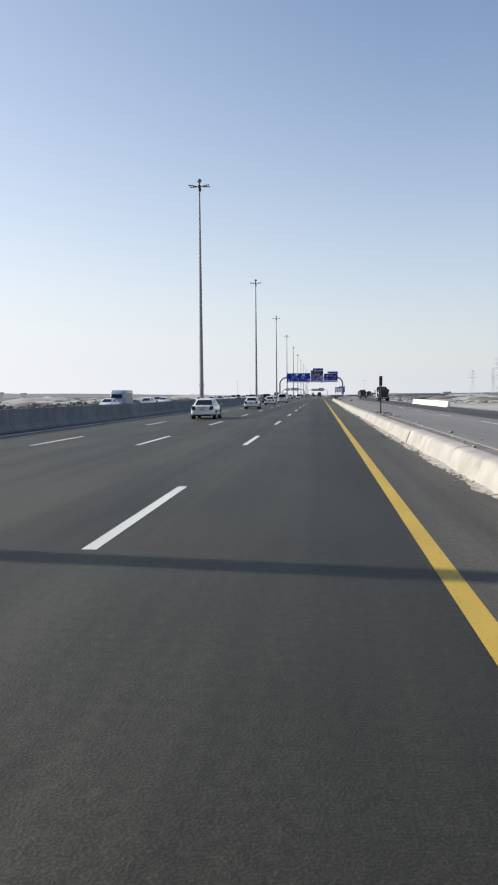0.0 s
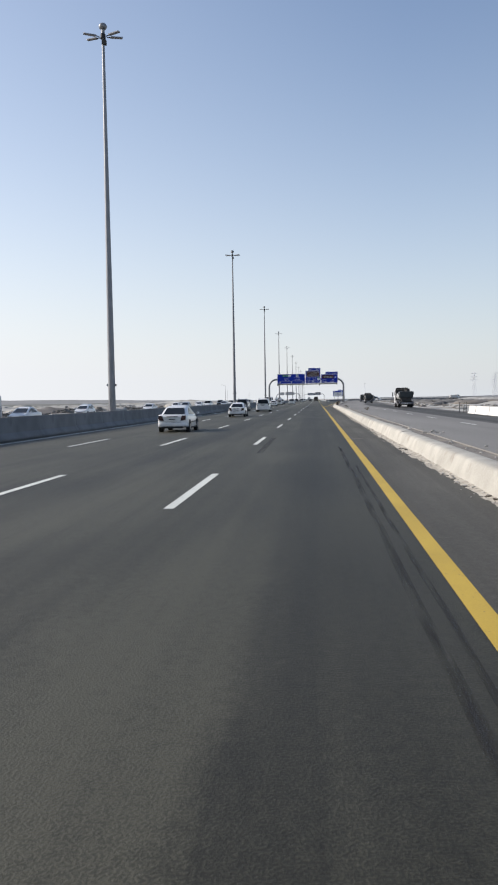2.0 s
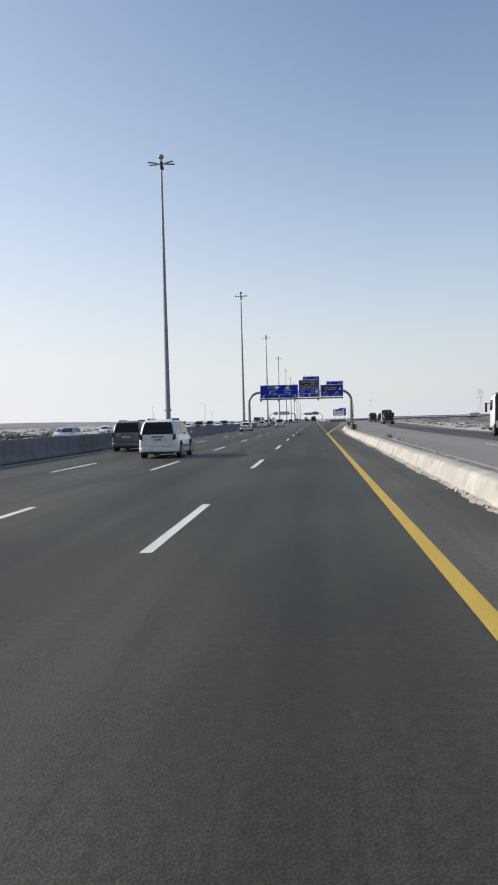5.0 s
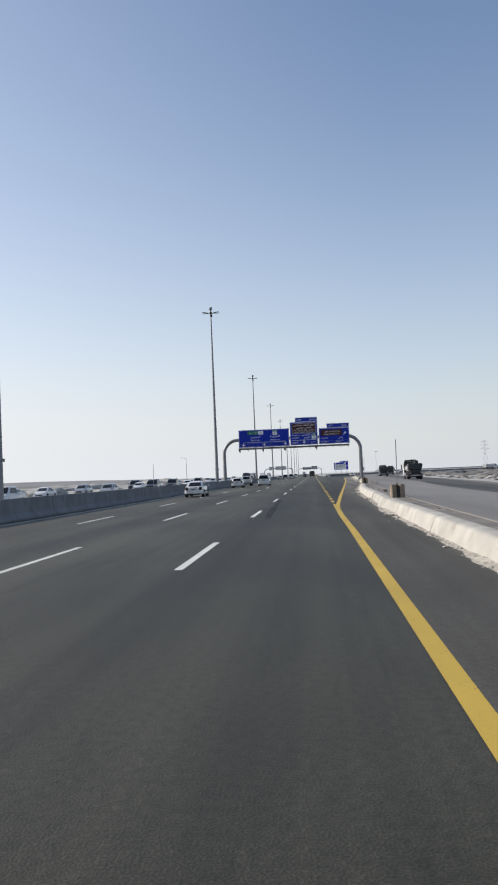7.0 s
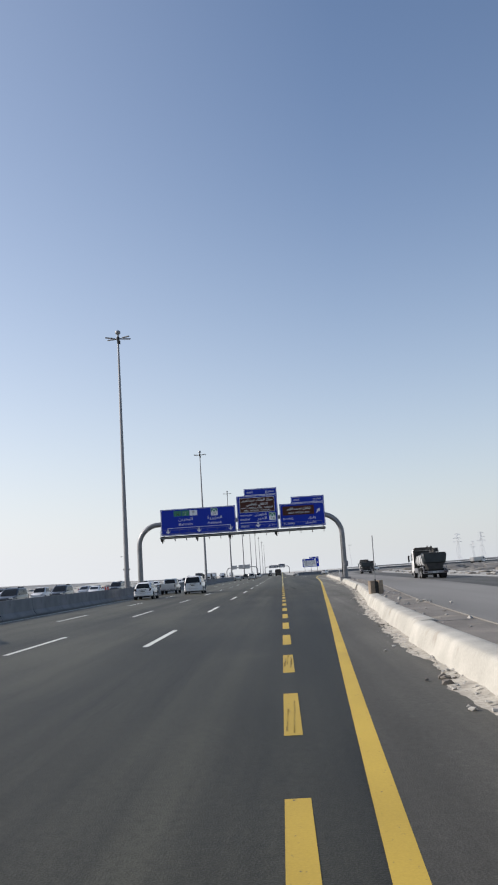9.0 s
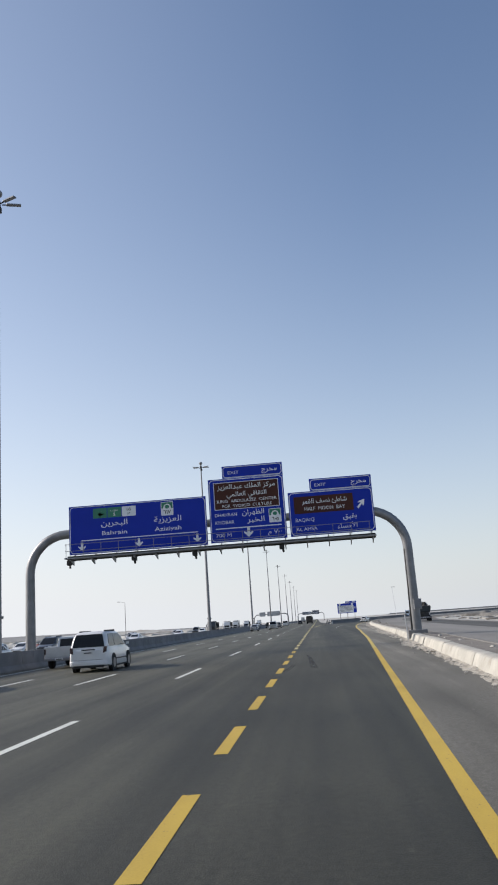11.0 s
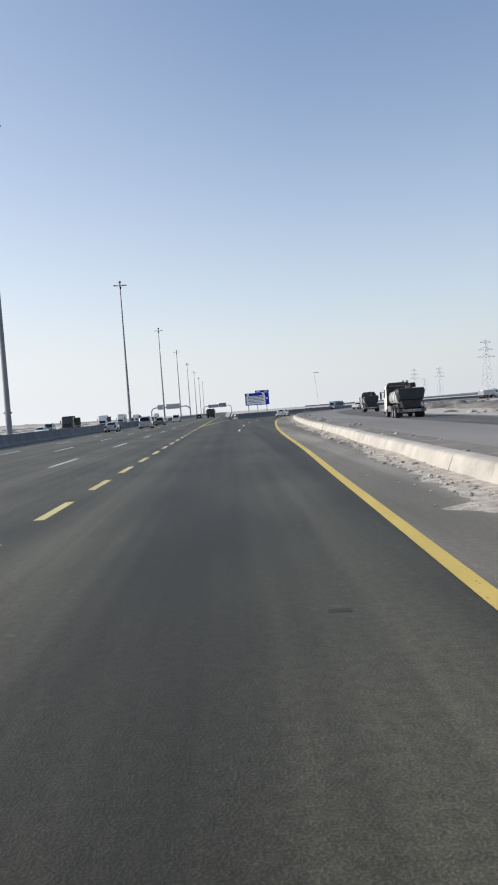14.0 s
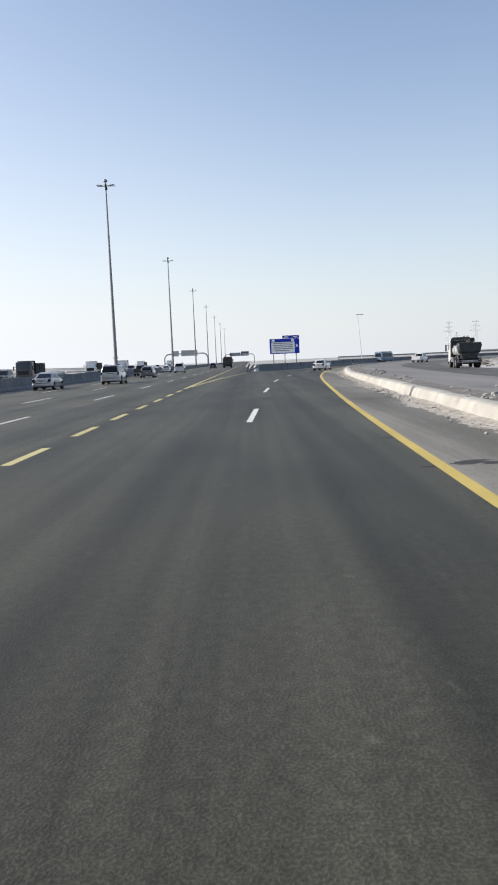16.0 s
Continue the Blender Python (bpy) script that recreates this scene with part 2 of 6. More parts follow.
M_BLACK = plain("black_sign_sheeting", (0.02, 0.02, 0.02), 0.5)
M_ALU = plain("aluminium_back", (0.42, 0.43, 0.44), 0.45, 0.6)
M_GLASS = plain("tinted_glass", (0.01, 0.012, 0.014), 0.12)
M_GLASS.node_tree.nodes["Principled BSDF"].inputs["Specular IOR Level"].default_value = 0.25
M_RUBBER = plain("tyre_rubber", (0.012, 0.012, 0.012), 0.9)
M_RIM = plain("alloy_rim", (0.28, 0.28, 0.29), 0.4, 0.7)
M_TRIM = plain("black_plastic", (0.014, 0.014, 0.015), 0.7)
M_REDLAMP = plain("red_lamp_lens", (0.035, 0.006, 0.008), 0.25, coat=0.3)
M_CLEAR = plain("clear_lamp_lens", (0.6, 0.6, 0.58), 0.15, coat=0.5)
M_PLATE = plain("plate_white", (0.65, 0.65, 0.63), 0.5)
M_CARWHITE = plain("white_car_paint", (0.74, 0.74, 0.73), 0.3, coat=0.6)
M_CARGREY = plain("grey_car_paint", (0.16, 0.165, 0.17), 0.3, 0.3, coat=0.6)
M_CARSILVER = plain("silver_car_paint", (0.45, 0.46, 0.47), 0.3, 0.5, coat=0.6)
M_CARDARK = plain("dark_car_paint", (0.03, 0.032, 0.036), 0.28, 0.2, coat=0.6)
M_BUSBLUE = plain("pale_blue_paint", (0.2, 0.27, 0.36), 0.4, coat=0.4)
M_TANK = surface("dusty_tank_paint", (0.5, 0.52, 0.53), (0.28, 0.28, 0.27), 0.45, 0.0, grain=14, patch=1.2, stretch=(1, 1, 0.3), bump=0.1, depth=0.004, spots=((0.16, 0.145, 0.12), 1.8, 0.36))
M_TEAL = surface("worn_slate_paint", (0.03, 0.04, 0.044), (0.012, 0.017, 0.02), 0.5, 0.1, grain=20, patch=1.5, bump=0.15, depth=0.006, spots=((0.09, 0.075, 0.06), 2.5, 0.34))
M_CHASSIS = surface("grimy_chassis", (0.07, 0.068, 0.064), (0.025, 0.025, 0.024), 0.75, 0.3, grain=15, patch=2, bump=0.3, depth=0.01)
M_TIPPER = surface("dusty_tipper_paint", (0.1, 0.085, 0.07), (0.045, 0.04, 0.035), 0.7, 0.1, grain=14, patch=1.2, bump=0.2, depth=0.01)
M_RED = plain("red_plastic", (0.5, 0.05, 0.03), 0.55)
M_TWIG = surface("dry_twigs", (0.16, 0.13, 0.09), (0.08, 0.065, 0.045), 0.9, grain=40, patch=4, bump=0.2, depth=0.003)
# steel lightened to carry the distance haze in its colour
M_PYLON = plain("haze_paled_steel", (0.66, 0.67, 0.69), 0.9)
# sign blue greyed to slate, distance haze mixed into the colour
M_SLATE = plain("hazed_sign_slate", (0.1, 0.11, 0.14), 0.7)

# ---------------------------------------------------------------- mesh helpers


def part(name, bm, material, parent=None, label="", smooth=False):
    mesh = bpy.data.meshes.new(name)
    bm.normal_update()
    bm.to_mesh(mesh)
    bm.free()
    mesh.materials.append(material)
    if smooth:
        mesh.shade_smooth()
        mesh.set_sharp_from_angle(angle=radians(38))
    ob = new(name, mesh)
    ob.parent = parent
    return tagged(ob, label)


def share(name, mesh, parent, m):
    ob = new(name, mesh)
    ob.parent, ob.matrix_basis = parent, m
    return ob


def empty(name, label, category, group="", m=None, kind=""):
    ob = tagged(new(name), label, category, group, kind)
    if m:
        ob.matrix_basis = m
    return ob


def box(bm, x0, x1, y0, y1, z0, z1, bevel=0.0):
    got = bmesh.ops.create_cube(bm, size=1, matrix=Matrix.Translation(((x0 + x1) / 2, (y0 + y1) / 2, (z0 + z1) / 2)) @ Matrix.Diagonal((x1 - x0, y1 - y0, z1 - z0, 1)))
    if bevel:
        edges = {e for v in got["verts"] for e in v.link_edges}
        bmesh.ops.bevel(bm, geom=list(edges), offset=bevel, segments=2, affect="EDGES", profile=0.5)
    return bm


def boxed(*a, **k):
    return box(bmesh.new(), *a, **k)


def rod(bm, a, b, r0, r1=None, n=10):
    a, b = Vector(a), Vector(b)
    way = b - a
    bmesh.ops.create_cone(bm, cap_ends=True, segments=n, radius1=r0, radius2=r0 if r1 is None else r1, depth=way.length,
                          matrix=Matrix.Translation((a + b) / 2) @ way.to_track_quat("Z", "Y").to_matrix().to_4x4())
    return bm


def bar(bm, a, b, w, h):
    """A square bar from a to b."""
    a, b = Vector(a), Vector(b)
    way = b - a
    bmesh.ops.create_cube(bm, size=1, matrix=Matrix.Translation((a + b) / 2) @ way.to_track_quat("Z", "Y").to_matrix().to_4x4() @ Matrix.Diagonal((w, h, way.length, 1)))
    return bm


def tube(bm, points, radii, n=12):
    rings = []
    pts = [Vector(p) for p in points]
    for i, p in enumerate(pts):
        way = (pts[min(i + 1, len(pts) - 1)] - pts[max(i - 1, 0)]).normalized()
        side = way.cross(Vector((0, 1, 0)))
        side = side.normalized() if side.length > 0.01 else Vector((1, 0, 0))
        up = side.cross(way)
        r = radii[i] if isinstance(radii, (list, tuple)) else radii
        rings.append([bm.verts.new(p + r * (math.cos(a) * side + math.sin(a) * up)) for a in (2 * math.pi * k / n for k in range(n))])
    for q, s in zip(rings, rings[1:]):
        for k in range(n):
            bm.faces.new((q[k], q[(k + 1) % n], s[(k + 1) % n], s[k]))
    bm.faces.new(rings[0][::-1])
    bm.faces.new(rings[-1])
    bmesh.ops.recalc_face_normals(bm, faces=bm.faces)
    return bm


def ribbon(bm, left, right, z):
    """A strip between two lines of plan points."""
    a = [bm.verts.new((*p, z)) for p in left]
    b = [bm.verts.new((*p, z)) for p in right]
    for i in range(len(a) - 1):
        bm.faces.new((a[i], b[i], b[i + 1], a[i + 1]))
    return bm


def prism(bm, outline, depth):
    """outline: points of a flat polygon; depth: the vector by which it is thickened."""
    d = Vector(depth)
    a = [bm.verts.new(Vector(p)) for p in outline]
    b = [bm.verts.new(Vector(p) + d) for p in outline]
    n = len(a)
    bm.faces.new(a), bm.faces.new(b[::-1])
    for i in range(n):
        bm.faces.new((a[i], b[i], b[(i + 1) % n], a[(i + 1) % n]))
    bmesh.ops.recalc_face_normals(bm, faces=bm.faces)
    return bm


def glide(points, n):
    """A smooth line through plan points, n steps to each stretch."""
    p = [Vector(q) for q in points]
    p = [2 * p[0] - p[1], *p, 2 * p[-1] - p[-2]]
    out = []
    for i in range(1, len(p) - 2):
        for k in range(n):
            t = k / n
            out.append(0.5 * (2 * p[i] + (p[i + 1] - p[i - 1]) * t + (2 * p[i - 1] - 5 * p[i] + 4 * p[i + 1] - p[i + 2]) * t * t + (3 * p[i] - p[i - 1] - 3 * p[i + 1] + p[i + 2]) * t ** 3))
    return out + [p[-2]]


def aside(line, d):
    """The line moved d to its right; d may be a function of y."""
    out = []
    for i, p in enumerate(line):
        way = (line[min(i + 1, len(line) - 1)] - line[max(i - 1, 0)]).normalized()
        out.append(p + (d(p.y) if callable(d) else d) * Vector((way.y, -way.x)))
    return out


def along(line, step):
    """Points and headings every step metres of a line."""
    out, carry = [], 0.0
    for a, b in zip(line, line[1:]):
        d = (b - a).length
        while carry <= d:
            out.append((a + (b - a) * (carry / d), math.atan2(-(b - a).x, (b - a).y)))
            carry += step
        carry -= d
    return out

# ---------------------------------------------------------------- plan of the road
EDGE, LANE, MEDIAN = 1.15, 3.67, -14.3       # first yellow line; lane width; foot of the median barrier
NEAR, FAR = -120.0, 3200.0
# right-hand yellow line: straight, then leaving with the exit lane, then bending away with the ramp
yellow = glide([(1.13, NEAR), (1.13, -60), (1.13, 0), (1.13, 60), (1.13, 120), (1.13, 160), (1.13, 184), (1.13, 198), (1.17, 208), (1.48, 218), (2.0, 230.5), (2.88, 250), (3.93, 274), (5.03, 299), (6.0, 321), (6.87, 341.5), (7.66, 363), (8.38, 384.5), (9.05, 402),
                (9.95, 420), (11.4, 444), (12.9, 461), (15.6, 483), (20.2, 506), (27, 528), (36, 550), (48, 572), (64, 593), (84, 612), (110, 630), (150, 648), (210, 664)], 10)


def spread(y, a, b):
    """0 before a, 1 after b, smooth between."""
    t = min(1.0, max(0.0, (y - a) / (b - a)))
    return t * t * (3 - 2 * t)


def kerb_gap(y):
    lag = np.interp(y, (200, 212, 220, 231, 242, 252, 262, 275, 330, 349, 365, 385), (0, 0, -0.1, -0.38, -0.47, -0.45, -0.25, 0, 0, -0.15, -0.15, 0))
    return 1.72 + 0.28 * spread(y, 100, 175) + 0.4 * spread(y, 240, 300) + float(lag)


# the painter's hand wandered a little to both sides of the planned line
WANDER = ((-120, 0.05), (196, 0.05), (204, 0.0), (214, -0.06), (222, -0.02), (240, -0.02), (330, 0.02), (341, -0.06), (354, -0.11), (366, -0.08), (376, -0.13), (388, -0.18), (404, -0.15), (444, 0.0), (700, 0.0))


def wander(y):
    return float(np.interp(y, [q[0] for q in WANDER], [q[1] for q in WANDER]))


kerb = aside(yellow, kerb_gap)
strip = aside(kerb, lambda y: 0.95 + 0.75 * spread(y, 150, 290))
service_far = aside(kerb, lambda y: 12.6)


def raised(y):
    """Height of the ground just behind the wall."""
    return 0.435 - 0.02 * spread(y, 125, 165) - 0.04 * spread(y, 200, 340)


split = next(i for i, p in enumerate(kerb) if p.y > 480)
outer = glide([(6.4, kerb[split].y), (6.6, 504), (11, 513), (17, 526), (25, 543), (35, 564), (48, 587), (64, 606), (86, 626), (114, 642), (150, 656), (210, 673)], 12)

# ---------------------------------------------------------------- ground and roads
bm = bmesh.new()
for i in range(41):
    for j in range(41):
        x, y = -4200 + 210 * i, -3900 + 210 * j
        bm.verts.new((x, y, -0.16))
bm.verts.ensure_lookup_table()
for i in range(40):
    for j in range(40):
        a = i * 41 + j
        bm.faces.new([bm.verts[k] for k in (a, a + 41, a + 42, a + 1)])
tagged(part("ground", bm, M_SAND), "flat pale desert sand reaching to the horizon", "ground", kind="stuff")

road = empty("road", "dark grey asphalt motorway with four lanes and an exit lane", "road", kind="structure")
bm = bmesh.new()
first = kerb[:split + 1]
ribbon(bm, [Vector((MEDIAN, p.y)) for p in first], first, 0.0)
y1 = kerb[split].y
ribbon(bm, [(MEDIAN, y1), (MEDIAN, 515), (MEDIAN, 900), (MEDIAN, FAR)], [(6.4, y1), (6.2, 515), (3.6, 640), (3.6, FAR)], 0.0)
part("carriageway", bm, M_ASPHALT, road)
bm = bmesh.new()
n = len(outer)
tail = kerb[split:]
pick = [tail[round(i * (len(tail) - 1) / (n - 1))] for i in range(n)]
ribbon(bm, outer, pick, 0.0)
part("ramp_surface", bm, M_ASPHALT, road)
bm = ribbon(bmesh.new(), aside(yellow, lambda y: wander(y) + 0.06), kerb, 0.0025)
part("shoulder", bm, M_SHOULDER, road, "dusty paler hard shoulder")
service = empty("service_road", "dusty grey asphalt service road behind the low concrete wall", "road", kind="structure")
slope = [(strip[i].lerp(service_far[i], k), raised(strip[i].y) - 0.04 - 0.4 * k * min(1.0, raised(strip[i].y) / 0.5)) for k in (0, 0.05, 0.065, 0.5, 1) for i in range(len(strip))]
rows = [slope[k * len(strip):(k + 1) * len(strip)] for k in range(5)]


def sheet(a, b, lift=0.0):
    """A strip between two rows of (plan point, height)."""
    bm = bmesh.new()
    p = [bm.verts.new((q.x, q.y, z + lift)) for q, z in a]
    q = [bm.verts.new((r.x, r.y, z + lift)) for r, z in b]
    for i in range(len(p) - 1):
        bm.faces.new((p[i], q[i], q[i + 1], p[i + 1]))
    return bm


bm = sheet(rows[0], rows[3])
part("roadway", bm, M_SERVICE, service)
part("roadway", sheet(rows[3], rows[4]), M_FARLANE, service, "darker worn far lane")
part("shoulder", sheet(rows[4], [(p, -0.17) for p in aside(service_far, 3.0)]), M_PAVING, service)


def service_height(p, q, y):
    """Height of the service road at the share p of its width."""
    return raised(y) - 0.04 - 0.4 * p * min(1.0, raised(y) / 0.5) + q


for y0 in [104.4 + 13.7 * k for k in range(-5, 5)]:
    pts = []
    for d in (5.03, 5.18):
        side_line = aside(kerb, d)
        i = next(k for k, p in enumerate(side_line) if p.y > y0)
        a, b = side_line[i - 1], side_line[i]
        way = (b - a).normalized()
        base = a + way * ((y0 - a.y) / way.y)
        wide = 0.95 + 0.75 * spread(y0, 150, 290)
        share_ = (d - wide) / (12.6 - wide)
        pts.append([(base + way * s, service_height(share_, 0.008, y0 + s)) for s in (0.0, 4.4)])
    part("lane_dash", sheet(pts[0], pts[1]), M_WHITE, service, "dusty white lane dash")
far_side = empty("opposite_road", "grey asphalt carriageway for oncoming traffic beyond the median", "road", kind="structure")
part("roadway", ribbon(bmesh.new(), [(-37.5, NEAR), (-37.5, 600), (-37.5, FAR)], [(-20.5, NEAR), (-20.5, 600), (-20.5, FAR)], -0.05), M_SERVICE, far_side)
part("median_bed", ribbon(bmesh.new(), [(-20.5, NEAR), (-20.5, FAR)], [(MEDIAN - 0.1, NEAR), (MEDIAN - 0.1, FAR)], -0.04), M_PAVING, far_side)

# painted lines, each stroke 4 mm proud
PAINT = 0.004


def stroke(name, line, w, material, label=""):
    part(name, ribbon(bmesh.new(), aside(line, -w / 2), aside(line, w / 2), PAINT), material, road, label)


painted = aside(yellow, wander)
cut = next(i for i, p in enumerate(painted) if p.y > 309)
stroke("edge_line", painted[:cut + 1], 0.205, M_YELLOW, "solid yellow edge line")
stroke("edge_line", painted[cut:], 0.205, M_LIGHTYELLOW, "paler yellow edge line")
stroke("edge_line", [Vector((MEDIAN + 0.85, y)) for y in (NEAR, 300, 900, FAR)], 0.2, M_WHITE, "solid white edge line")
stroke("edge_line", [Vector(p) for p in ((1.15, 434), (1.2, 460), (1.4, 530), (1.5, 900), (1.5, FAR))], 0.2, M_PALEYELLOW, "solid pale yellow line beside the gore")
stroke("edge_line", [Vector(p) for p in ((1.3, 436), (2.3, 458), (5.0, 495))], 0.2, M_PALEYELLOW, "pale yellow gore line")
dash_mesh = bpy.data.meshes.new("lane_dash")
bm = ribbon(bmesh.new(), [(-0.085, 0), (-0.085, 5.95)], [(0.085, 0), (0.085, 5.95)], PAINT)
bm.to_mesh(dash_mesh), bm.free()
dash_mesh.materials.append(M_WHITE)
PERIOD = 17.9
late = bmesh.new()
for lane in (1, 2, 3):
    x = EDGE - lane * LANE
    for k in range(-3, 110):
        y = 8.36 + PERIOD * k
        if y < 640:
            share("lane_dash", dash_mesh, road, Matrix.Translation((x, y, 0)))
        else:
            ribbon(late, [(x - 0.085, y), (x - 0.085, y + 5.95)], [(x + 0.085, y), (x + 0.085, y + 5.95)], PAINT)
tagged(part("far_lane_dashes", late, M_WHITE, road), kind="stuff")
for x, y, a in ((5.52, 401.2, -2.4), (6.3, 421.5, -3.4), (7.4, 441, -5.0), (9.2, 459, -7.5), (12.0, 477, -11)):
    share("lane_dash", dash_mesh, road, pose(x, y, 0, 0, 0, a))
exit_mesh = bpy.data.meshes.new("exit_dash")
bm = ribbon(bmesh.new(), [(-0.1, 0), (-0.1, 2.9)], [(0.1, 0), (0.1, 2.9)], PAINT)
bm.to_mesh(exit_mesh), bm.free()
exit_mesh.materials.append(M_YELLOW)
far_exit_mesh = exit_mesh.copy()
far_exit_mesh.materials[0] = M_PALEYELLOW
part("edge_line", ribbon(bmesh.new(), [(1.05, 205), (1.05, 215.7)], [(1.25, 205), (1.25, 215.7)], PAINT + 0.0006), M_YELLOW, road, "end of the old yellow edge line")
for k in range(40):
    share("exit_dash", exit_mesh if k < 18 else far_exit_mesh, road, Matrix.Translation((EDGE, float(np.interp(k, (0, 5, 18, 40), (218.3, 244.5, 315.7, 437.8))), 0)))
# tarred cracks, long seams and tyre marks
for y, x0, x1 in ((262, -9, 3.2), (431, 2.2, 6.4)):
    line = [Vector((x0 + (x1 - x0) * i / 24, y + 0.5 * noise.noise((i * 0.4, y, 0)) + 0.35 * i / 24)) for i in range(25)]
    stroke("tar_joint", line, 0.05, M_FAINT)
stroke("tar_joint", [Vector((-6.6 + 0.1 * k + 0.05 * noise.noise((k, 3, 0)), 50.5 + 1.25 * k)) for k in range(9)], 0.16, M_FAINT, "dark diagonal joint in the asphalt")
for y, n in ((31, 3), (34.6, 4), (39, 2), (44, 4)):
    stroke("tar_joint", [Vector((-1.47 + 0.03 * noise.noise((k * 0.7, y, 0)), y + 0.8 * k)) for k in range(n + 1)], 0.014, M_FAINT, "broken straight seam in the asphalt")
for x0, y0, x1, y1, w in ((0.72, 52, 0.66, 78, 0.1), (0.9, 50, 0.86, 70, 0.06), (-2.0, 75, -2.06, 85, 0.2), (-1.84, 204, -2.25, 226, 0.3), (2.3, 295.5, 1.98, 306.5, 0.07), (2.4, 295.5, 2.07, 305.5, 0.07),
                          (2.5, 295.5, 2.15, 304, 0.06), (1.28, 294.5, 1.5, 298.6, 0.06), (1.38, 294.5, 1.6, 298.2, 0.06)):
    n = max(4, int(abs(y1 - y0)))
    line = [Vector((x0 + (x1 - x0) * k / n + 0.03 * noise.noise((k * 0.4, x0, y0)), y0 + (y1 - y0) * k / n)) for k in range(n + 1)]
    stroke("tyre_mark", line, w, M_SKID)
# rubber scuffs across the yellow line
for x0, y0, x1, y1, w in ((1.1, 169.2, 1.2, 172.6, 0.012), (1.16, 169.6, 1.27, 174.0, 0.014), (1.2, 170.2, 1.25, 173.0, 0.01), (1.11, 171.5, 1.19, 175.2, 0.012), (1.07, 234.9, 1.12, 236.6, 0.035), (1.13, 235.2, 1.16, 236.8, 0.03), (1.19, 234.7, 1.22, 236.4, 0.035), (1.09, 229.0, 1.11, 230.4, 0.025), (1.16, 228.9, 1.2, 231.0, 0.02)):
    line = [Vector((x0 + (x1 - x0) * k / 8 + 0.012 * noise.noise((k * 0.7, x0 * 9, y0)), y0 + (y1 - y0) * k / 8)) for k in range(9)]
    part("tyre_scuff", ribbon(bmesh.new(), aside(line, -w / 2), aside(line, w / 2), PAINT + 0.002), M_SKID, road, "thin rubber scuff over the yellow paint")
# oil stains and worn-out patches
for x, y, rx, ry in ((3.85, 316.0, 0.75, 0.2), (4.5, 315.85, 0.35, 0.12), (5.24, 318.1, 0.17, 0.07), (5.2, 318.2, 0.08, 0.09), (8.95, 391.4, 0.42, 0.22), (8.25, 391.1, 0.12, 0.1), (9.3, 391.2, 0.25, 0.1), (8.4, 395.5, 0.22, 0.1), (5.5, 341.2, 0.1, 0.06), (-1.05, 41.2, 0.14, 0.18), (0.35, 33.5, 0.1, 0.1)):
    bm = bmesh.new()
    bm.faces.new([bm.verts.new((x + rx * r * math.cos(a), y + ry * r * math.sin(a), 0.0033)) for k in range(28) for a in (k * math.tau / 28,) for r in (1 + 0.8 * noise.noise((math.cos(a) * 1.6 + x, math.sin(a) * 1.6 + y, 2)) + 0.3 * noise.noise((math.cos(a) * 6 + x, math.sin(a) * 6, 5)),)])
    part("oil_stain", bm, M_STAIN, road, "dark dried oil stain")
bm = bmesh.new()
bm.faces.new([bm.verts.new((1.45 + 0.42 * r * math.cos(a), 83.5 + 0.13 * r * math.sin(a), 0.0068)) for k in range(28) for a in (k * math.tau / 28,) for r in (1 + 0.7 * noise.noise((math.cos(a) * 2.2, math.sin(a) * 2.2, 4)),)])
part("dust_smear", bm, M_PAVING, road, "pale dusty smear across the yellow line")
# ---------------------------------------------------------------- median barrier
barrier_profile = [(-0.36, 0), (-0.36, 0.09), (-0.18, 0.34), (-0.1, 1.08), (0.1, 1.08), (0.18, 0.34), (0.36, 0.09), (0.36, 0)]


def cast(profile, length, nick=0.0):
    """A cast block along y with a chamfered end."""
    bm = bmesh.new()
    rings = []
    for y, s in ((0.0, 0.988), (0.015, 1.0), (length - 0.015, 1.0), (length, 0.988)):
        rings.append([bm.verts.new((x * s, y, z * (s if z > 0.2 else 1))) for x, z in profile])
    n = len(profile)
    for q, r in zip(rings, rings[1:]):
        for k in range(n):
            bm.faces.new((q[k], q[(k + 1) % n], r[(k + 1) % n], r[k]))
    bm.faces.new(rings[0][::-1]), bm.faces.new(rings[-1])
    bmesh.ops.recalc_face_normals(bm, faces=bm.faces)
    return bm


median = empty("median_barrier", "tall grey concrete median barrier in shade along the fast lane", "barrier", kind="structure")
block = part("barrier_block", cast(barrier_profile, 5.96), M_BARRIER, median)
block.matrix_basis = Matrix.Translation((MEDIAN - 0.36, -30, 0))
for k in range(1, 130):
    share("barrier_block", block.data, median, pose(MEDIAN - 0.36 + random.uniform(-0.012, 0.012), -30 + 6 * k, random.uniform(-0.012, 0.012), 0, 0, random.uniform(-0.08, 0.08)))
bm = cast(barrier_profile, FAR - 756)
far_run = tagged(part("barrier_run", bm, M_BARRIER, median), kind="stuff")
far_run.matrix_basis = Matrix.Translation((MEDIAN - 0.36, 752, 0))

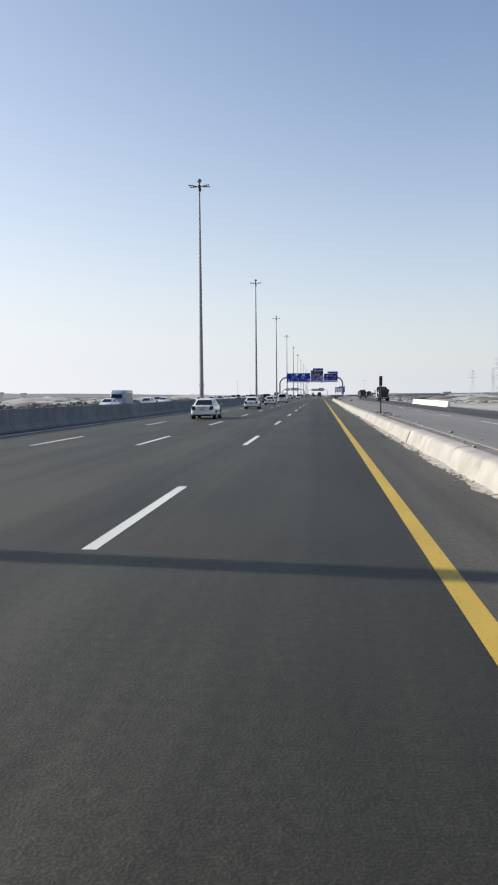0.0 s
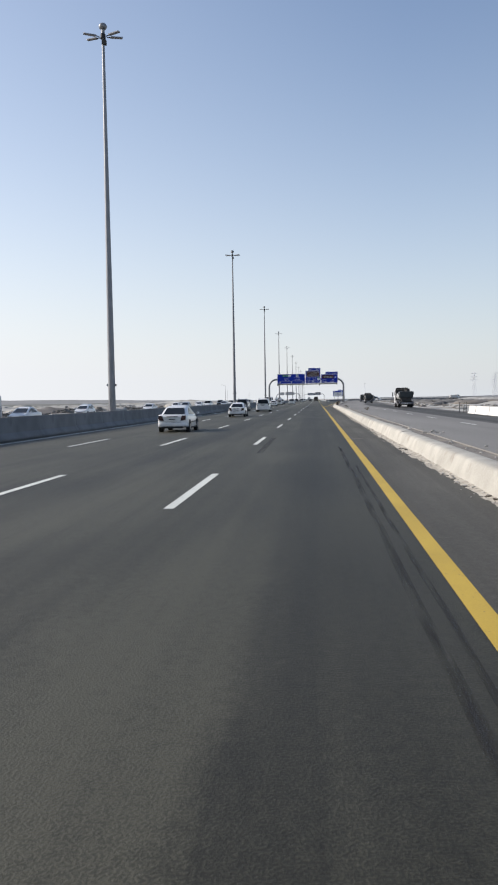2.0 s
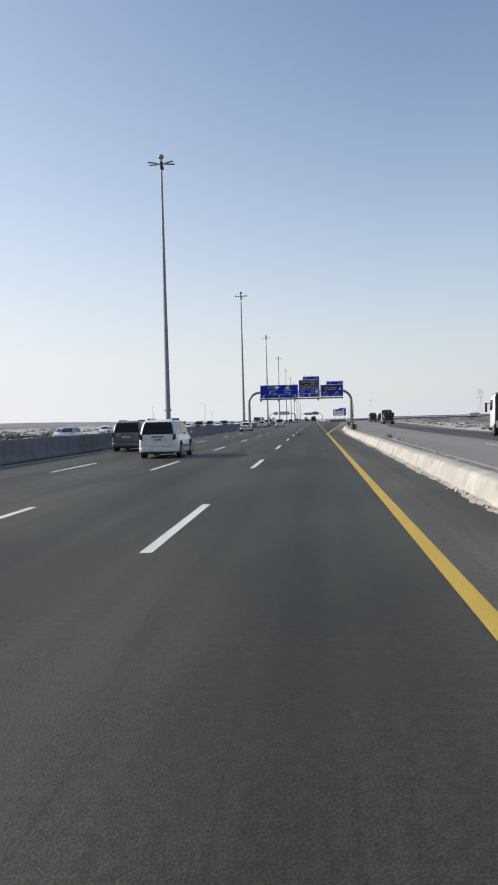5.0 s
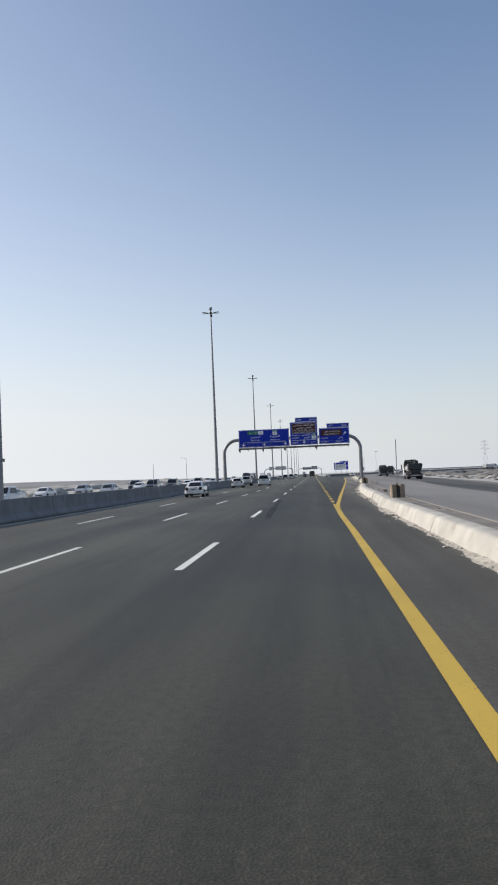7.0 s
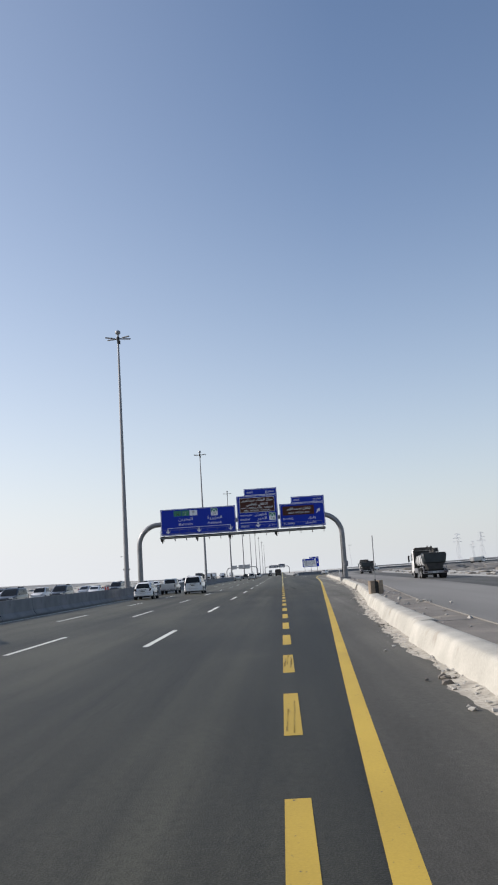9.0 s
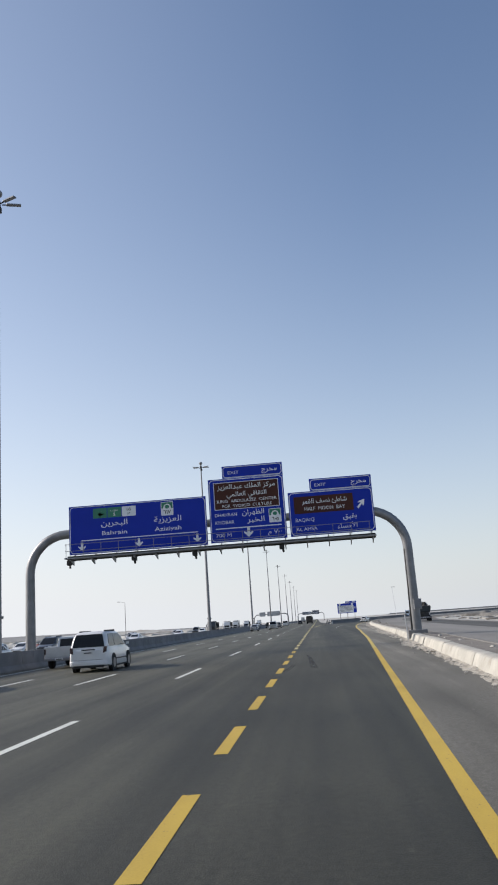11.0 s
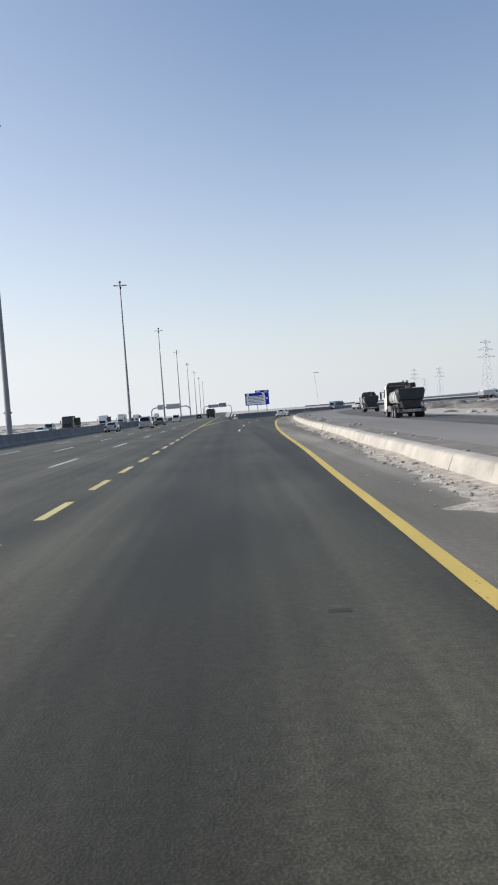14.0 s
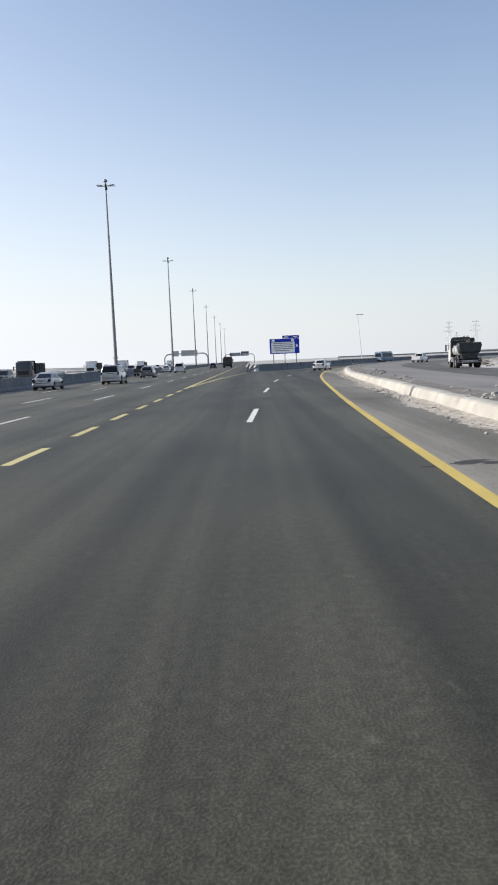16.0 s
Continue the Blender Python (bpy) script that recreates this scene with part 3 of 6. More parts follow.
# low pale wall on the right
kerb_profile = [(-0.3, -0.02), (-0.27, 0.1), (-0.2, 0.28), (-0.16, 0.38), (-0.13, 0.425), (-0.08, 0.45), (0.0, 0.462), (0.12, 0.469), (0.24, 0.47), (0.28, 0.455), (0.28, -0.02)]
wall = empty("kerb_wall", "low chipped pale concrete wall with sand along its foot", "barrier", kind="structure")
wall_mesh = None
kerb_mid = aside(kerb, 0.3)
BLOCK = 8.8
spots = along([Vector((kerb_mid[0].x, 203 - 36 * BLOCK)), *[p for p in kerb_mid if p.y > 203 - 36 * BLOCK]], BLOCK)
gaps = []
for i, (p, a) in enumerate(spots):
    if p.y < -20 or p.y > 640:
        continue
    m = Matrix.Translation((p.x + random.uniform(-0.012, 0.012), p.y, random.uniform(-0.02, 0.015) - 0.02 * spread(p.y, 125, 165) - 0.03 * spread(p.y, 325, 385))) @ Matrix.Rotation(a + radians(random.uniform(-0.12, 0.12)), 4, "Z")
    if i % 4 == 3:                                            # every fourth joint gapes
        m = m @ Matrix.Diagonal((1, 0.981, 1, 1))
        gaps.append(p + Vector((-math.sin(a), math.cos(a))) * (BLOCK - 0.09))
    if wall_mesh is None:
        bm = cast(kerb_profile, BLOCK - 0.012)
        bmesh.ops.subdivide_edges(bm, edges=[e for e in bm.edges if e.calc_length() > 4], cuts=17)
        for v in bm.verts:
            if v.co.z > 0.05:
                v.co += 0.0015 * Vector(noise.noise_vector(v.co * 1.1))
        ob = part("wall_block", bm, M_KERB, wall, smooth=True)
        ob.matrix_basis, wall_mesh = m, ob.data
    else:
        share("wall_block", wall_mesh, wall, m)
for p in gaps:
    i = min(range(len(kerb)), key=lambda k: abs(kerb[k].y - p.y))
    wide = 0.95 + 0.75 * spread(p.y, 150, 290)
    way = (kerb[i + 1] - kerb[i - 1]).normalized()
    out = Vector((way.y, -way.x))
    part("joint_gap", sheet([(p + out * 0.27 - way * 0.04, raised(p.y) + 0.006), (p + out * (wide - 0.25) - way * 0.03, raised(p.y) + 0.006)][::-1], [(p + out * 0.27 + way * 0.04, raised(p.y) + 0.006), (p + out * (wide - 0.25) + way * 0.03, raised(p.y) + 0.006)][::-1]), M_SEAL, service, "dark open joint across the dirt strip")
part("backfill", sheet([(p, raised(p.y)) for p in aside(kerb, 0.55)], [(p, raised(p.y)) for p in strip]), M_PAVING, service, "brown dirt strip behind the wall")
part("strip_edge", sheet([(p, raised(p.y) + 0.03 - 0.027 * spread(p.y, 290, 325)) for p in strip], [(p, raised(p.y) + 0.03 - 0.027 * spread(p.y, 290, 325)) for p in aside(strip, 0.15)]), M_SERVICE, service, "low concrete edging")
part("strip_edge", sheet([(p, raised(p.y) + 0.03 - 0.027 * spread(p.y, 290, 325)) for p in aside(strip, 0.15)], [(p, raised(p.y) - 0.08) for p in aside(strip, 0.17)]), M_SERVICE, service)
part("strip_edge", sheet([(p, raised(p.y) - 0.01) for p in strip], [(p, raised(p.y) + 0.03 - 0.027 * spread(p.y, 290, 325)) for p in strip]), M_SERVICE, service)

# ramp parapet
parapet = empty("ramp_parapet", "grey concrete parapet round the outside of the exit ramp", "barrier", kind="structure")
bend_line = [p for p in outer if p.y > 503.5]
bm = bmesh.new()
rings = []
for i, p in enumerate(bend_line):
    way = (bend_line[min(i + 1, len(bend_line) - 1)] - bend_line[max(i - 1, 0)]).normalized()
    rings.append([bm.verts.new((p.x + x * way.y, p.y - x * way.x, z)) for x, z in barrier_profile])
for q, r in zip(rings, rings[1:]):
    for k in range(len(barrier_profile)):
        bm.faces.new((q[k], q[(k + 1) % len(q)], r[(k + 1) % len(q)], r[k]))
bm.faces.new(rings[0]), bm.faces.new(rings[-1][::-1])
bmesh.ops.recalc_face_normals(bm, faces=bm.faces)
part("parapet_wall", bm, M_BARRIER, parapet)
for p, a in along(bend_line, 6.0)[1:]:
    part("joint_strip", boxed(-0.19, 0.19, -0.01, 0.01, 0.3, 1.083), M_CHASSIS, parapet).matrix_basis = Matrix.Translation((p.x, p.y, 0)) @ Matrix.Rotation(a, 4, "Z")

# ---------------------------------------------------------------- high masts


def high_mast(m):
    mast = empty("high_mast_light", "tall tapered steel high mast with a crown of floodlights", "street lamp", "high masts along the median", m)
    shaft = bmesh.new()
    tube(shaft, [(0, 0, -0.1), (0, 0, 8), (0, 0, 20), (0, 0, 32.4)], [0.31, 0.265, 0.19, 0.11], 16)
    part("shaft", shaft, M_MAST, mast, smooth=True)
    part("base_flange", rod(bmesh.new(), (0, 0, -0.1), (0, 0, 0.12), 0.55, n=16), M_STEEL, mast)
    for s in (-1, 1):
        part("junction_box", boxed(s * 0.33 - 0.08, s * 0.33 + 0.08, -0.09, 0.09, 3.1, 3.28, bevel=0.015), M_STEEL, mast)
    part("winch_door", boxed(-0.12, 0.12, -0.335, -0.2, 1.3, 2.1, bevel=0.01), M_STEEL, mast)
    ring = bmesh.new()
    bmesh.ops.create_cone(ring, cap_ends=True, segments=20, radius1=0.22, radius2=0.2, depth=0.4, matrix=Matrix.Translation((0, 0, 32.2)))
    part("carrier_ring", ring, M_TRIM, mast)
    cap = bmesh.new()
    bmesh.ops.create_uvsphere(cap, u_segments=14, v_segments=10, radius=0.34, matrix=Matrix.Translation((0, 0, 33.0)) @ Matrix.Diagonal((1, 1, 0.85, 1)))
    part("hood", cap, M_STEEL, mast, "round grey hood", smooth=True)
    part("neck", rod(bmesh.new(), (0, 0, 32.3), (0, 0, 32.9), 0.14), M_STEEL, mast)
    part("winch_box", boxed(-0.1, 0.26, -0.16, 0.16, 31.5, 31.9, bevel=0.02), M_CHASSIS, mast)
    for a in (22, 158, 202, 338):
        a = radians(a)
        d = Vector((math.cos(a), math.sin(a), 0))
        part("arm", rod(bmesh.new(), d * 0.3 + Vector((0, 0, 32.15)), d * 0.8 + Vector((0, 0, 32.2)), 0.05, n=6), M_CHASSIS, mast)
        bm = boxed(-0.15, 0.15, -0.5, 0.5, -0.05, 0.05, bevel=0.02)
        bmesh.ops.transform(bm, verts=bm.verts, matrix=Matrix.Translation(d * 1.1 + Vector((0, 0, 32.22))) @ Matrix.Rotation(a - math.pi / 2, 4, "Z") @ Matrix.Rotation(radians(3), 4, "X"))
        part("floodlight", bm, M_MAST, mast, "flat grey floodlight")
    return mast


MAST_X, MAST_Y, MAST_STEP = -17.3, 115.1, 100.0
mast = high_mast(Matrix.Translation((MAST_X, MAST_Y, 0)) @ Matrix.Diagonal((1, 1, 0.985, 1)))
for k in [-1, *range(1, 11)]:
    copy_thing(mast, Matrix.Translation((MAST_X, MAST_Y + MAST_STEP * k - (5.0 if k < 0 else 0.0), 0)))

# ---------------------------------------------------------------- lettering
# joined forms of the Arabic letters: isolated, final, initial, medial
FORMS = {"ا": "ﺍﺎ", "أ": "ﺃﺄ", "ب": "ﺏﺐﺑﺒ", "ث": "ﺙﺚﺛﺜ", "ج": "ﺝﺞﺟﺠ", "ح": "ﺡﺢﺣﺤ", "خ": "ﺥﺦﺧﺨ", "د": "ﺩﺪ", "ر": "ﺭﺮ", "ز": "ﺯﺰ",
         "س": "ﺱﺲﺳﺴ", "ش": "ﺵﺶﺷﺸ", "ص": "ﺹﺺﺻﺼ", "ط": "ﻁﻂﻃﻄ", "ظ": "ﻅﻆﻇﻈ", "ع": "ﻉﻊﻋﻌ", "ف": "ﻑﻒﻓﻔ", "ق": "ﻕﻖﻗﻘ", "ك": "ﻙﻚﻛﻜ",
         "ل": "ﻝﻞﻟﻠ", "م": "ﻡﻢﻣﻤ", "ن": "ﻥﻦﻧﻨ", "ه": "ﻩﻪﻫﻬ", "ي": "ﻱﻲﻳﻴ", "ئ": "ﺉﺊﺋﺌ", "ة": "ﺓﺔ", "ء": "ﺀ", "و": "ﻭﻮ", "ﻻ": "ﻻﻼ", "ﻷ": "ﻷﻸ"}


def arabic(words):
    """The words in joined forms, in the order in which they stand from left to right."""
    words = words.replace("لا", "ﻻ").replace("لأ", "ﻷ")
    out = []
    for i, c in enumerate(words):
        f = FORMS.get(c)
        if not f:
            out.append(c)
            continue
        before = i > 0 and len(FORMS.get(words[i - 1], "")) == 4
        after = i + 1 < len(words) and words[i + 1] in FORMS and len(f) == 4 and words[i + 1] != "ء"
        out.append(f[3] if before and after else f[1] if before and len(f) > 1 else f[2] if after else f[0])
    return "".join(reversed(out))


def letters(parent, words, x, z, y, height, width=None, align="LEFT", material=None, bold=0.0, name="lettering"):
    """Raised letters that face -y, height metres tall; x is the line's left end, middle or right end, z its foot; stretched to width if given."""
    curve = bpy.data.curves.new(name, "FONT")
    curve.body, curve.size, curve.extrude, curve.resolution_u, curve.offset = words, 1.0, 0.0, 3, bold
    ob = bpy.data.objects.new(name, curve)
    scene.collection.objects.link(ob)
    bpy.context.view_layer.update()
    mesh = bpy.data.meshes.new_from_object(ob.evaluated_get(bpy.context.evaluated_depsgraph_get()))
    bpy.data.objects.remove(ob)
    xs = [v.co.x for v in mesh.vertices]
    x0, x1 = min(xs), max(xs)
    tall = height / 0.73
    wide = (width / (x1 - x0)) if width else tall
    shift = {"LEFT": -x0, "CENTER": -(x0 + x1) / 2, "RIGHT": -x1}[align]
    for v in mesh.vertices:
        v.co = (x + (v.co.x + shift) * wide, y, z + v.co.y * tall)
    mesh.materials.clear()
    mesh.materials.append(material or M_LETTER)
    ob = new(name, mesh)
    ob.parent = parent
    return ob


def flat(outline, y, material, parent, name, thick=0.004):
    """A flat piece of sheeting that faces -y; outline in (x, z)."""
    return part(name, prism(bmesh.new(), [(x, y, z) for x, z in outline], (0, thick, 0)), material, parent)


def rounded(x0, x1, z0, z1, r, n=5):
    out = []
    for cx, cz, a in ((x1 - r, z1 - r, 0), (x0 + r, z1 - r, 90), (x0 + r, z0 + r, 180), (x1 - r, z0 + r, 270)):
        out += [(cx + r * math.cos(radians(a + 90 * k / n)), cz + r * math.sin(radians(a + 90 * k / n))) for k in range(n + 1)]
    return out


def border(parent, x0, x1, z0, z1, y, w=0.042, r=0.28):
    """A white line round a sign face."""
    bm = bmesh.new()
    a = [bm.verts.new((x, y, z)) for x, z in rounded(x0, x1, z0, z1, r)]
    b = [bm.verts.new((x, y, z)) for x, z in rounded(x0 + w, x1 - w, z0 + w, z1 - w, r - w)]
    n = len(a)
    for i in range(n):
        bm.faces.new((a[i], b[i], b[(i + 1) % n], a[(i + 1) % n]))
    return part("border", bm, M_LETTER, parent)


def arrow(parent, x, z, y, s, turn=0.0, slim=1.0):
    """A lane arrow; at turn 0 it points down."""
    shape = [(-0.13, 0.62), (0.13, 0.62), (0.13, 0.1), (0.42, 0.24), (0.42, 0.08), (0, -0.32), (-0.42, 0.08), (-0.42, 0.24), (-0.13, 0.1)]
    c, d = math.cos(turn), math.sin(turn)
    return flat([(x + s * (c * a * slim - d * b), z + s * (d * a * slim + c * b)) for a, b in shape], y - 0.004, M_LETTER, parent, "arrow")


def shield(parent, x, z, y, number):
    """A road-number plate: green head with a domed white field below."""
    flat(rounded(x - 0.42, x + 0.42, z - 0.48, z + 0.48, 0.06), y - 0.004, M_LETTER, parent, "route_plate")
    flat([(x - 0.38, z + 0.02), (x + 0.38, z + 0.02), (x + 0.38, z + 0.44), (x - 0.38, z + 0.44)], y - 0.008, M_GREEN, parent, "route_plate_head")
    dome = [(x + 0.27 * math.cos(a), z + 0.02 + 0.32 * math.sin(a)) for a in (math.pi * k / 12 for k in range(13))]
    flat(dome, y - 0.012, M_LETTER, parent, "route_plate_dome")
    flat([(x + 0.15 * math.cos(a), z + 0.13 + 0.13 * math.sin(a)) for a in (2 * math.pi * k / 12 for k in range(12))], y - 0.016, M_GREEN, parent, "emblem")
    letters(parent, number, x, z - 0.36, y - 0.018, 0.27, align="CENTER", material=M_BLACK, bold=0.02)


def panel(name, x0, x1, z0, z1, y, label, group, w0, w1):
    """A sign board: aluminium sheet with stiffeners behind and a blue face with a white border."""
    k = (w1 - w0) / (x1 - x0)
    board = empty(name, label, "road sign", group, Matrix.Translation((w0 - k * x0, 0, 0.29)) @ Matrix.Diagonal((k, 1, 0.949, 1)))
    part("sheet", boxed(x0, x1, y, y + 0.05, z0, z1), M_ALU, board)
    part("face", boxed(x0 + 0.01, x1 - 0.01, y - 0.006, y - 0.002, z0 + 0.01, z1 - 0.01), M_BLUE, board, "blue reflective face")
    border(board, x0 + 0.06, x1 - 0.06, z0 + 0.06, z1 - 0.06, y - 0.009)
    k = 0
    while z0 + 0.5 + k * 0.9 < z1 - 0.2:
        part("stiffener", boxed(x0 + 0.1, x1 - 0.1, y + 0.05, y + 0.1, z0 + 0.45 + k * 0.9, z0 + 0.53 + k * 0.9), M_ALU, board)
        k += 1
    return board


def bent_leg(x, lean, top, reach, r=0.3):
    """Column that bends over in a quarter circle towards the road."""
    bend = 2.5
    pts = [(x, 0, 0), (x, 0, 2), (x, 0, top - bend)]
    pts += [(x + lean * bend * (1 - math.cos(a)), 0, top - bend + bend * math.sin(a)) for a in (math.pi / 2 * k / 10 for k in range(1, 11))]
    pts.append((x + lean * reach, 0, top))
    return tube(bmesh.new(), pts, [r * 1.1, r * 1.08, *[r] * 11, r], 18)


def gantry(y, x_left, x_right, height, foot_right, label, rail=True):
    g = empty("sign_gantry", label, "gantry", "sign gantries", Matrix.Translation((0, y, -0.08)))
    part("column", bent_leg(x_left, 1, height, 3.0), M_STEEL, g, smooth=True)
    part("column", bent_leg(x_right, -1, height, 3.0), M_STEEL, g, smooth=True)
    part("beam", rod(bmesh.new(), (x_left + 2.9, 0, height), (x_right - 2.9, 0, height), 0.26, n=16), M_STEEL, g, smooth=True)
    part("base_plate", boxed(x_left - 0.6, x_left + 0.6, -0.6, 0.6, 0, 0.08), M_STEEL, g)
    part("base_plate", boxed(x_right - 0.6, x_right + 0.6, -0.6, 0.6, foot_right, foot_right + 0.5, bevel=0.03), M_BARRIER, g, "concrete plinth")
    return g


# ---------------------------------------------------------------- the exit gantry
GY = 317.92
SY = GY - 0.42                                   # plane of the sign faces
main_gantry = gantry(GY, -16.15, 8.8, 8.45, 0.2, "bent tubular steel gantry carrying three blue road signs")
cabinet = part("control_box", boxed(8.72, 9.2, -0.62, -0.34, 1.95, 2.6, bevel=0.02), M_STEEL, main_gantry, "grey steel control box on the column")
part("box_door", boxed(8.76, 9.16, -0.632, -0.62, 2.0, 2.55, bevel=0.008), M_MAST, cabinet)
for x, top in ((8.54, 5.8), (8.5, 3.2)):
    part("conduit", tube(bmesh.new(), [(x - 0.06, -0.16, 0.1), (x - 0.03, -0.17, 1.4), (x, -0.16, top)], 0.03, 8), M_CHASSIS, main_gantry, "dark cable along the column")
part("stay_post", bar(bmesh.new(), (8.12, -0.9, 0.1), (8.04, -0.85, 1.75), 0.07, 0.07), M_ALU, main_gantry, "thin pale post beside the column")
# walkway under the signs, with brackets, light rail and lamps
part("walkway", boxed(-13.42, 6.8, -1.25, -0.55, 6.68, 6.76), M_STEEL, main_gantry, "grating walkway")
part("toe_board", boxed(-13.42, 6.8, -0.56, -0.5, 6.6, 6.92), M_CHASSIS, main_gantry)
for k in range(15):
    x = -13.0 + 1.4 * k
    bm = prism(bmesh.new(), [(x - 0.03, -0.5, 6.62), (x - 0.03, -1.35, 6.62), (x - 0.03, -1.35, 6.52), (x - 0.03, -0.5, 6.3)], (0.06, 0, 0))
    part("bracket", bm, M_STEEL, main_gantry)
    part("hanger", bar(bmesh.new(), (x, -0.2, 6.6), (x, -0.2, 8.6), 0.08, 0.08), M_STEEL, main_gantry)
for k in range(18):
    x = -13.3 + 1.16 * k
    part("rail_post", bar(bmesh.new(), (x, -1.25, 6.72), (x, -1.25, 7.62), 0.03, 0.03), M_STEEL, main_gantry)
for z in (7.18, 7.62):
    part("hand_rail", bar(bmesh.new(), (-13.35, -1.25, z), (6.5, -1.25, z), 0.03, 0.03), M_STEEL, main_gantry)
for x in (-13.2, -8.9, -4.9, 0.75):
    bm = boxed(x - 0.16, x + 0.16, -1.0, -0.7, 6.3, 6.6, bevel=0.05)
    rod(bm, (x + 0.05, -0.9, 6.35), (x + 0.1, -1.05, 6.12), 0.07)
    part("sensor", bm, M_CHASSIS, main_gantry, "dark sensor box below the walkway")

SIGNS = "signs on the exit gantry"
west = panel("road_sign", -13.72, -4.3, 6.98, 10.38, SY, "wide blue road sign with green route plates and lane arrows", SIGNS, -13.32, -4.06)
fy = SY - 0.01
flat(rounded(-12.05, -11.1, 9.42, 10.12, 0.05), fy, M_GREEN, west, "route_plate"), flat(rounded(-11.05, -10.1, 9.42, 10.12, 0.05), fy, M_GREEN, west, "route_plate")
flat(rounded(-10.05, -9.1, 9.42, 10.12, 0.05), fy, M_LETTER, west, "route_plate")
flat(rounded(-11.98, -11.17, 9.48, 10.06, 0.04), fy - 0.004, M_GREEN, west, "route_plate_field")
arrow(west, -11.58, 9.68, fy, 0.42, radians(-90))
letters(west, arabic("جنوب"), -10.57, 9.86, fy - 0.004, 0.17, align="CENTER")
letters(west, "S", -10.57, 9.5, fy - 0.004, 0.24, align="CENTER", bold=0.004)
letters(west, "05", -9.58, 9.8, fy - 0.006, 0.22, align="CENTER", material=M_BLACK)
letters(west, "M", -9.58, 9.52, fy - 0.006, 0.17, align="CENTER", material=M_BLACK)
letters(west, arabic("البحرين"), -10.6, 8.86, fy, 0.39, 1.8, "CENTER", bold=0.004)
letters(west, "Bahrain", -10.6, 8.22, fy, 0.3, 1.72, "CENTER", bold=0.002)
shield(west, -6.95, 9.72, fy, "٦١٧")
letters(west, arabic("العزيزية"), -6.95, 8.82, fy, 0.39, 1.86, "CENTER", bold=0.004)
letters(west, "Aziziyah", -6.95, 8.2, fy, 0.3, 1.82, "CENTER", bold=0.002)
part("bracket_line", boxed(-12.9, -4.95, fy - 0.004, fy, 7.9, 7.96), M_LETTER, west)
for x in (-12.85, -8.95, -5.0):
    arrow(west, x, 7.42, fy, 0.62)

mid = panel("road_sign", -4.12, 1.08, 7.05, 11.48, SY, "tall blue road sign with a brown panel and exit plate", SIGNS, -3.86, 1.15)
part("exit_plate", boxed(-3.1, 1.08, SY, SY + 0.05, 11.5, 12.36), M_BLUE, mid, "blue exit plate")
border(mid, -3.04, 1.02, 11.53, 12.3, SY - 0.004, r=0.2)
letters(mid, "EXIT", -2.7, 11.78, SY - 0.006, 0.22, 0.76, bold=0.002)
letters(mid, arabic("مخرج"), 0.7, 11.82, SY - 0.006, 0.31, 1.05, "RIGHT", bold=0.004)
flat([(-3.75, 9.3), (0.72, 9.3), (0.72, 11.22), (-3.75, 11.22)], fy, M_LETTER, mid, "panel_edge")
flat([(-3.71, 9.34), (0.68, 9.34), (0.68, 11.18), (-3.71, 11.18)], fy - 0.006, M_BROWN, mid, "brown_panel")
by = fy - 0.009
letters(mid, arabic("مركز الملك عبدالعزيز"), -1.5, 10.74, by, 0.33, 4.0, "CENTER", bold=0.004)
letters(mid, arabic("الثقافي العالمي"), -1.5, 10.2, by, 0.33, 2.75, "CENTER", bold=0.004)
letters(mid, "KING  ABDULAZIZ  CENTER", -1.5, 9.78, by, 0.215, 4.1, "CENTER")
letters(mid, "FOR  WORLD  CULTURE", -1.5, 9.43, by, 0.215, 3.4, "CENTER")
letters(mid, "DHAHRAN", -3.75, 8.83, fy, 0.24, 1.5)
letters(mid, "KHOBAR", -3.75, 8.31, fy, 0.24, 1.3)
letters(mid, arabic("الظهران"), -0.38, 8.86, fy, 0.36, 1.5, "RIGHT", bold=0.004)
letters(mid, arabic("الخبر"), -0.38, 8.33, fy, 0.36, 1.2, "RIGHT", bold=0.004)
shield(mid, 0.35, 8.66, fy, "٦٠٥")
part("bracket_line", boxed(-3.75, 0.75, fy - 0.004, fy, 7.96, 8.03), M_LETTER, mid)
letters(mid, "700 M", -3.75, 7.42, fy, 0.24, 1.05)
letters(mid, arabic("م") + " ٧٠٠", 0.75, 7.42, fy, 0.27, 0.95, "RIGHT", bold=0.004)
arrow(mid, -1.52, 7.54, fy, 0.72)

east = panel("road_sign", 1.3, 6.94, 7.07, 10.12, SY, "blue road sign with a brown beach panel and exit plate", SIGNS, 1.37, 6.88)
part("exit_plate", boxed(2.8, 6.94, SY, SY + 0.05, 10.14, 10.97), M_BLUE, east, "blue exit plate")
border(east, 2.86, 6.88, 10.17, 10.91, SY - 0.004, r=0.2)
letters(east, "EXIT", 3.15, 10.42, SY - 0.006, 0.22, 0.74, bold=0.002)
letters(east, arabic("مخرج"), 6.6, 10.45, SY - 0.006, 0.31, 1.02, "RIGHT", bold=0.004)
flat([(1.66, 8.6), (5.62, 8.6), (5.62, 9.78), (1.66, 9.78)], fy, M_BROWN, east, "brown_panel")
letters(east, arabic("شاطئ نصف القمر"), 3.7, 9.28, fy - 0.006, 0.33, 3.0, "CENTER", bold=0.004)
letters(east, "HALF  MOON  BAY", 3.7, 8.79, fy - 0.006, 0.25, 2.7, "CENTER")
arrow(east, 6.2, 9.1, fy, 0.8, radians(140), 0.62)
letters(east, "BAQAIQ", 1.7, 8.05, fy, 0.25, 1.25)
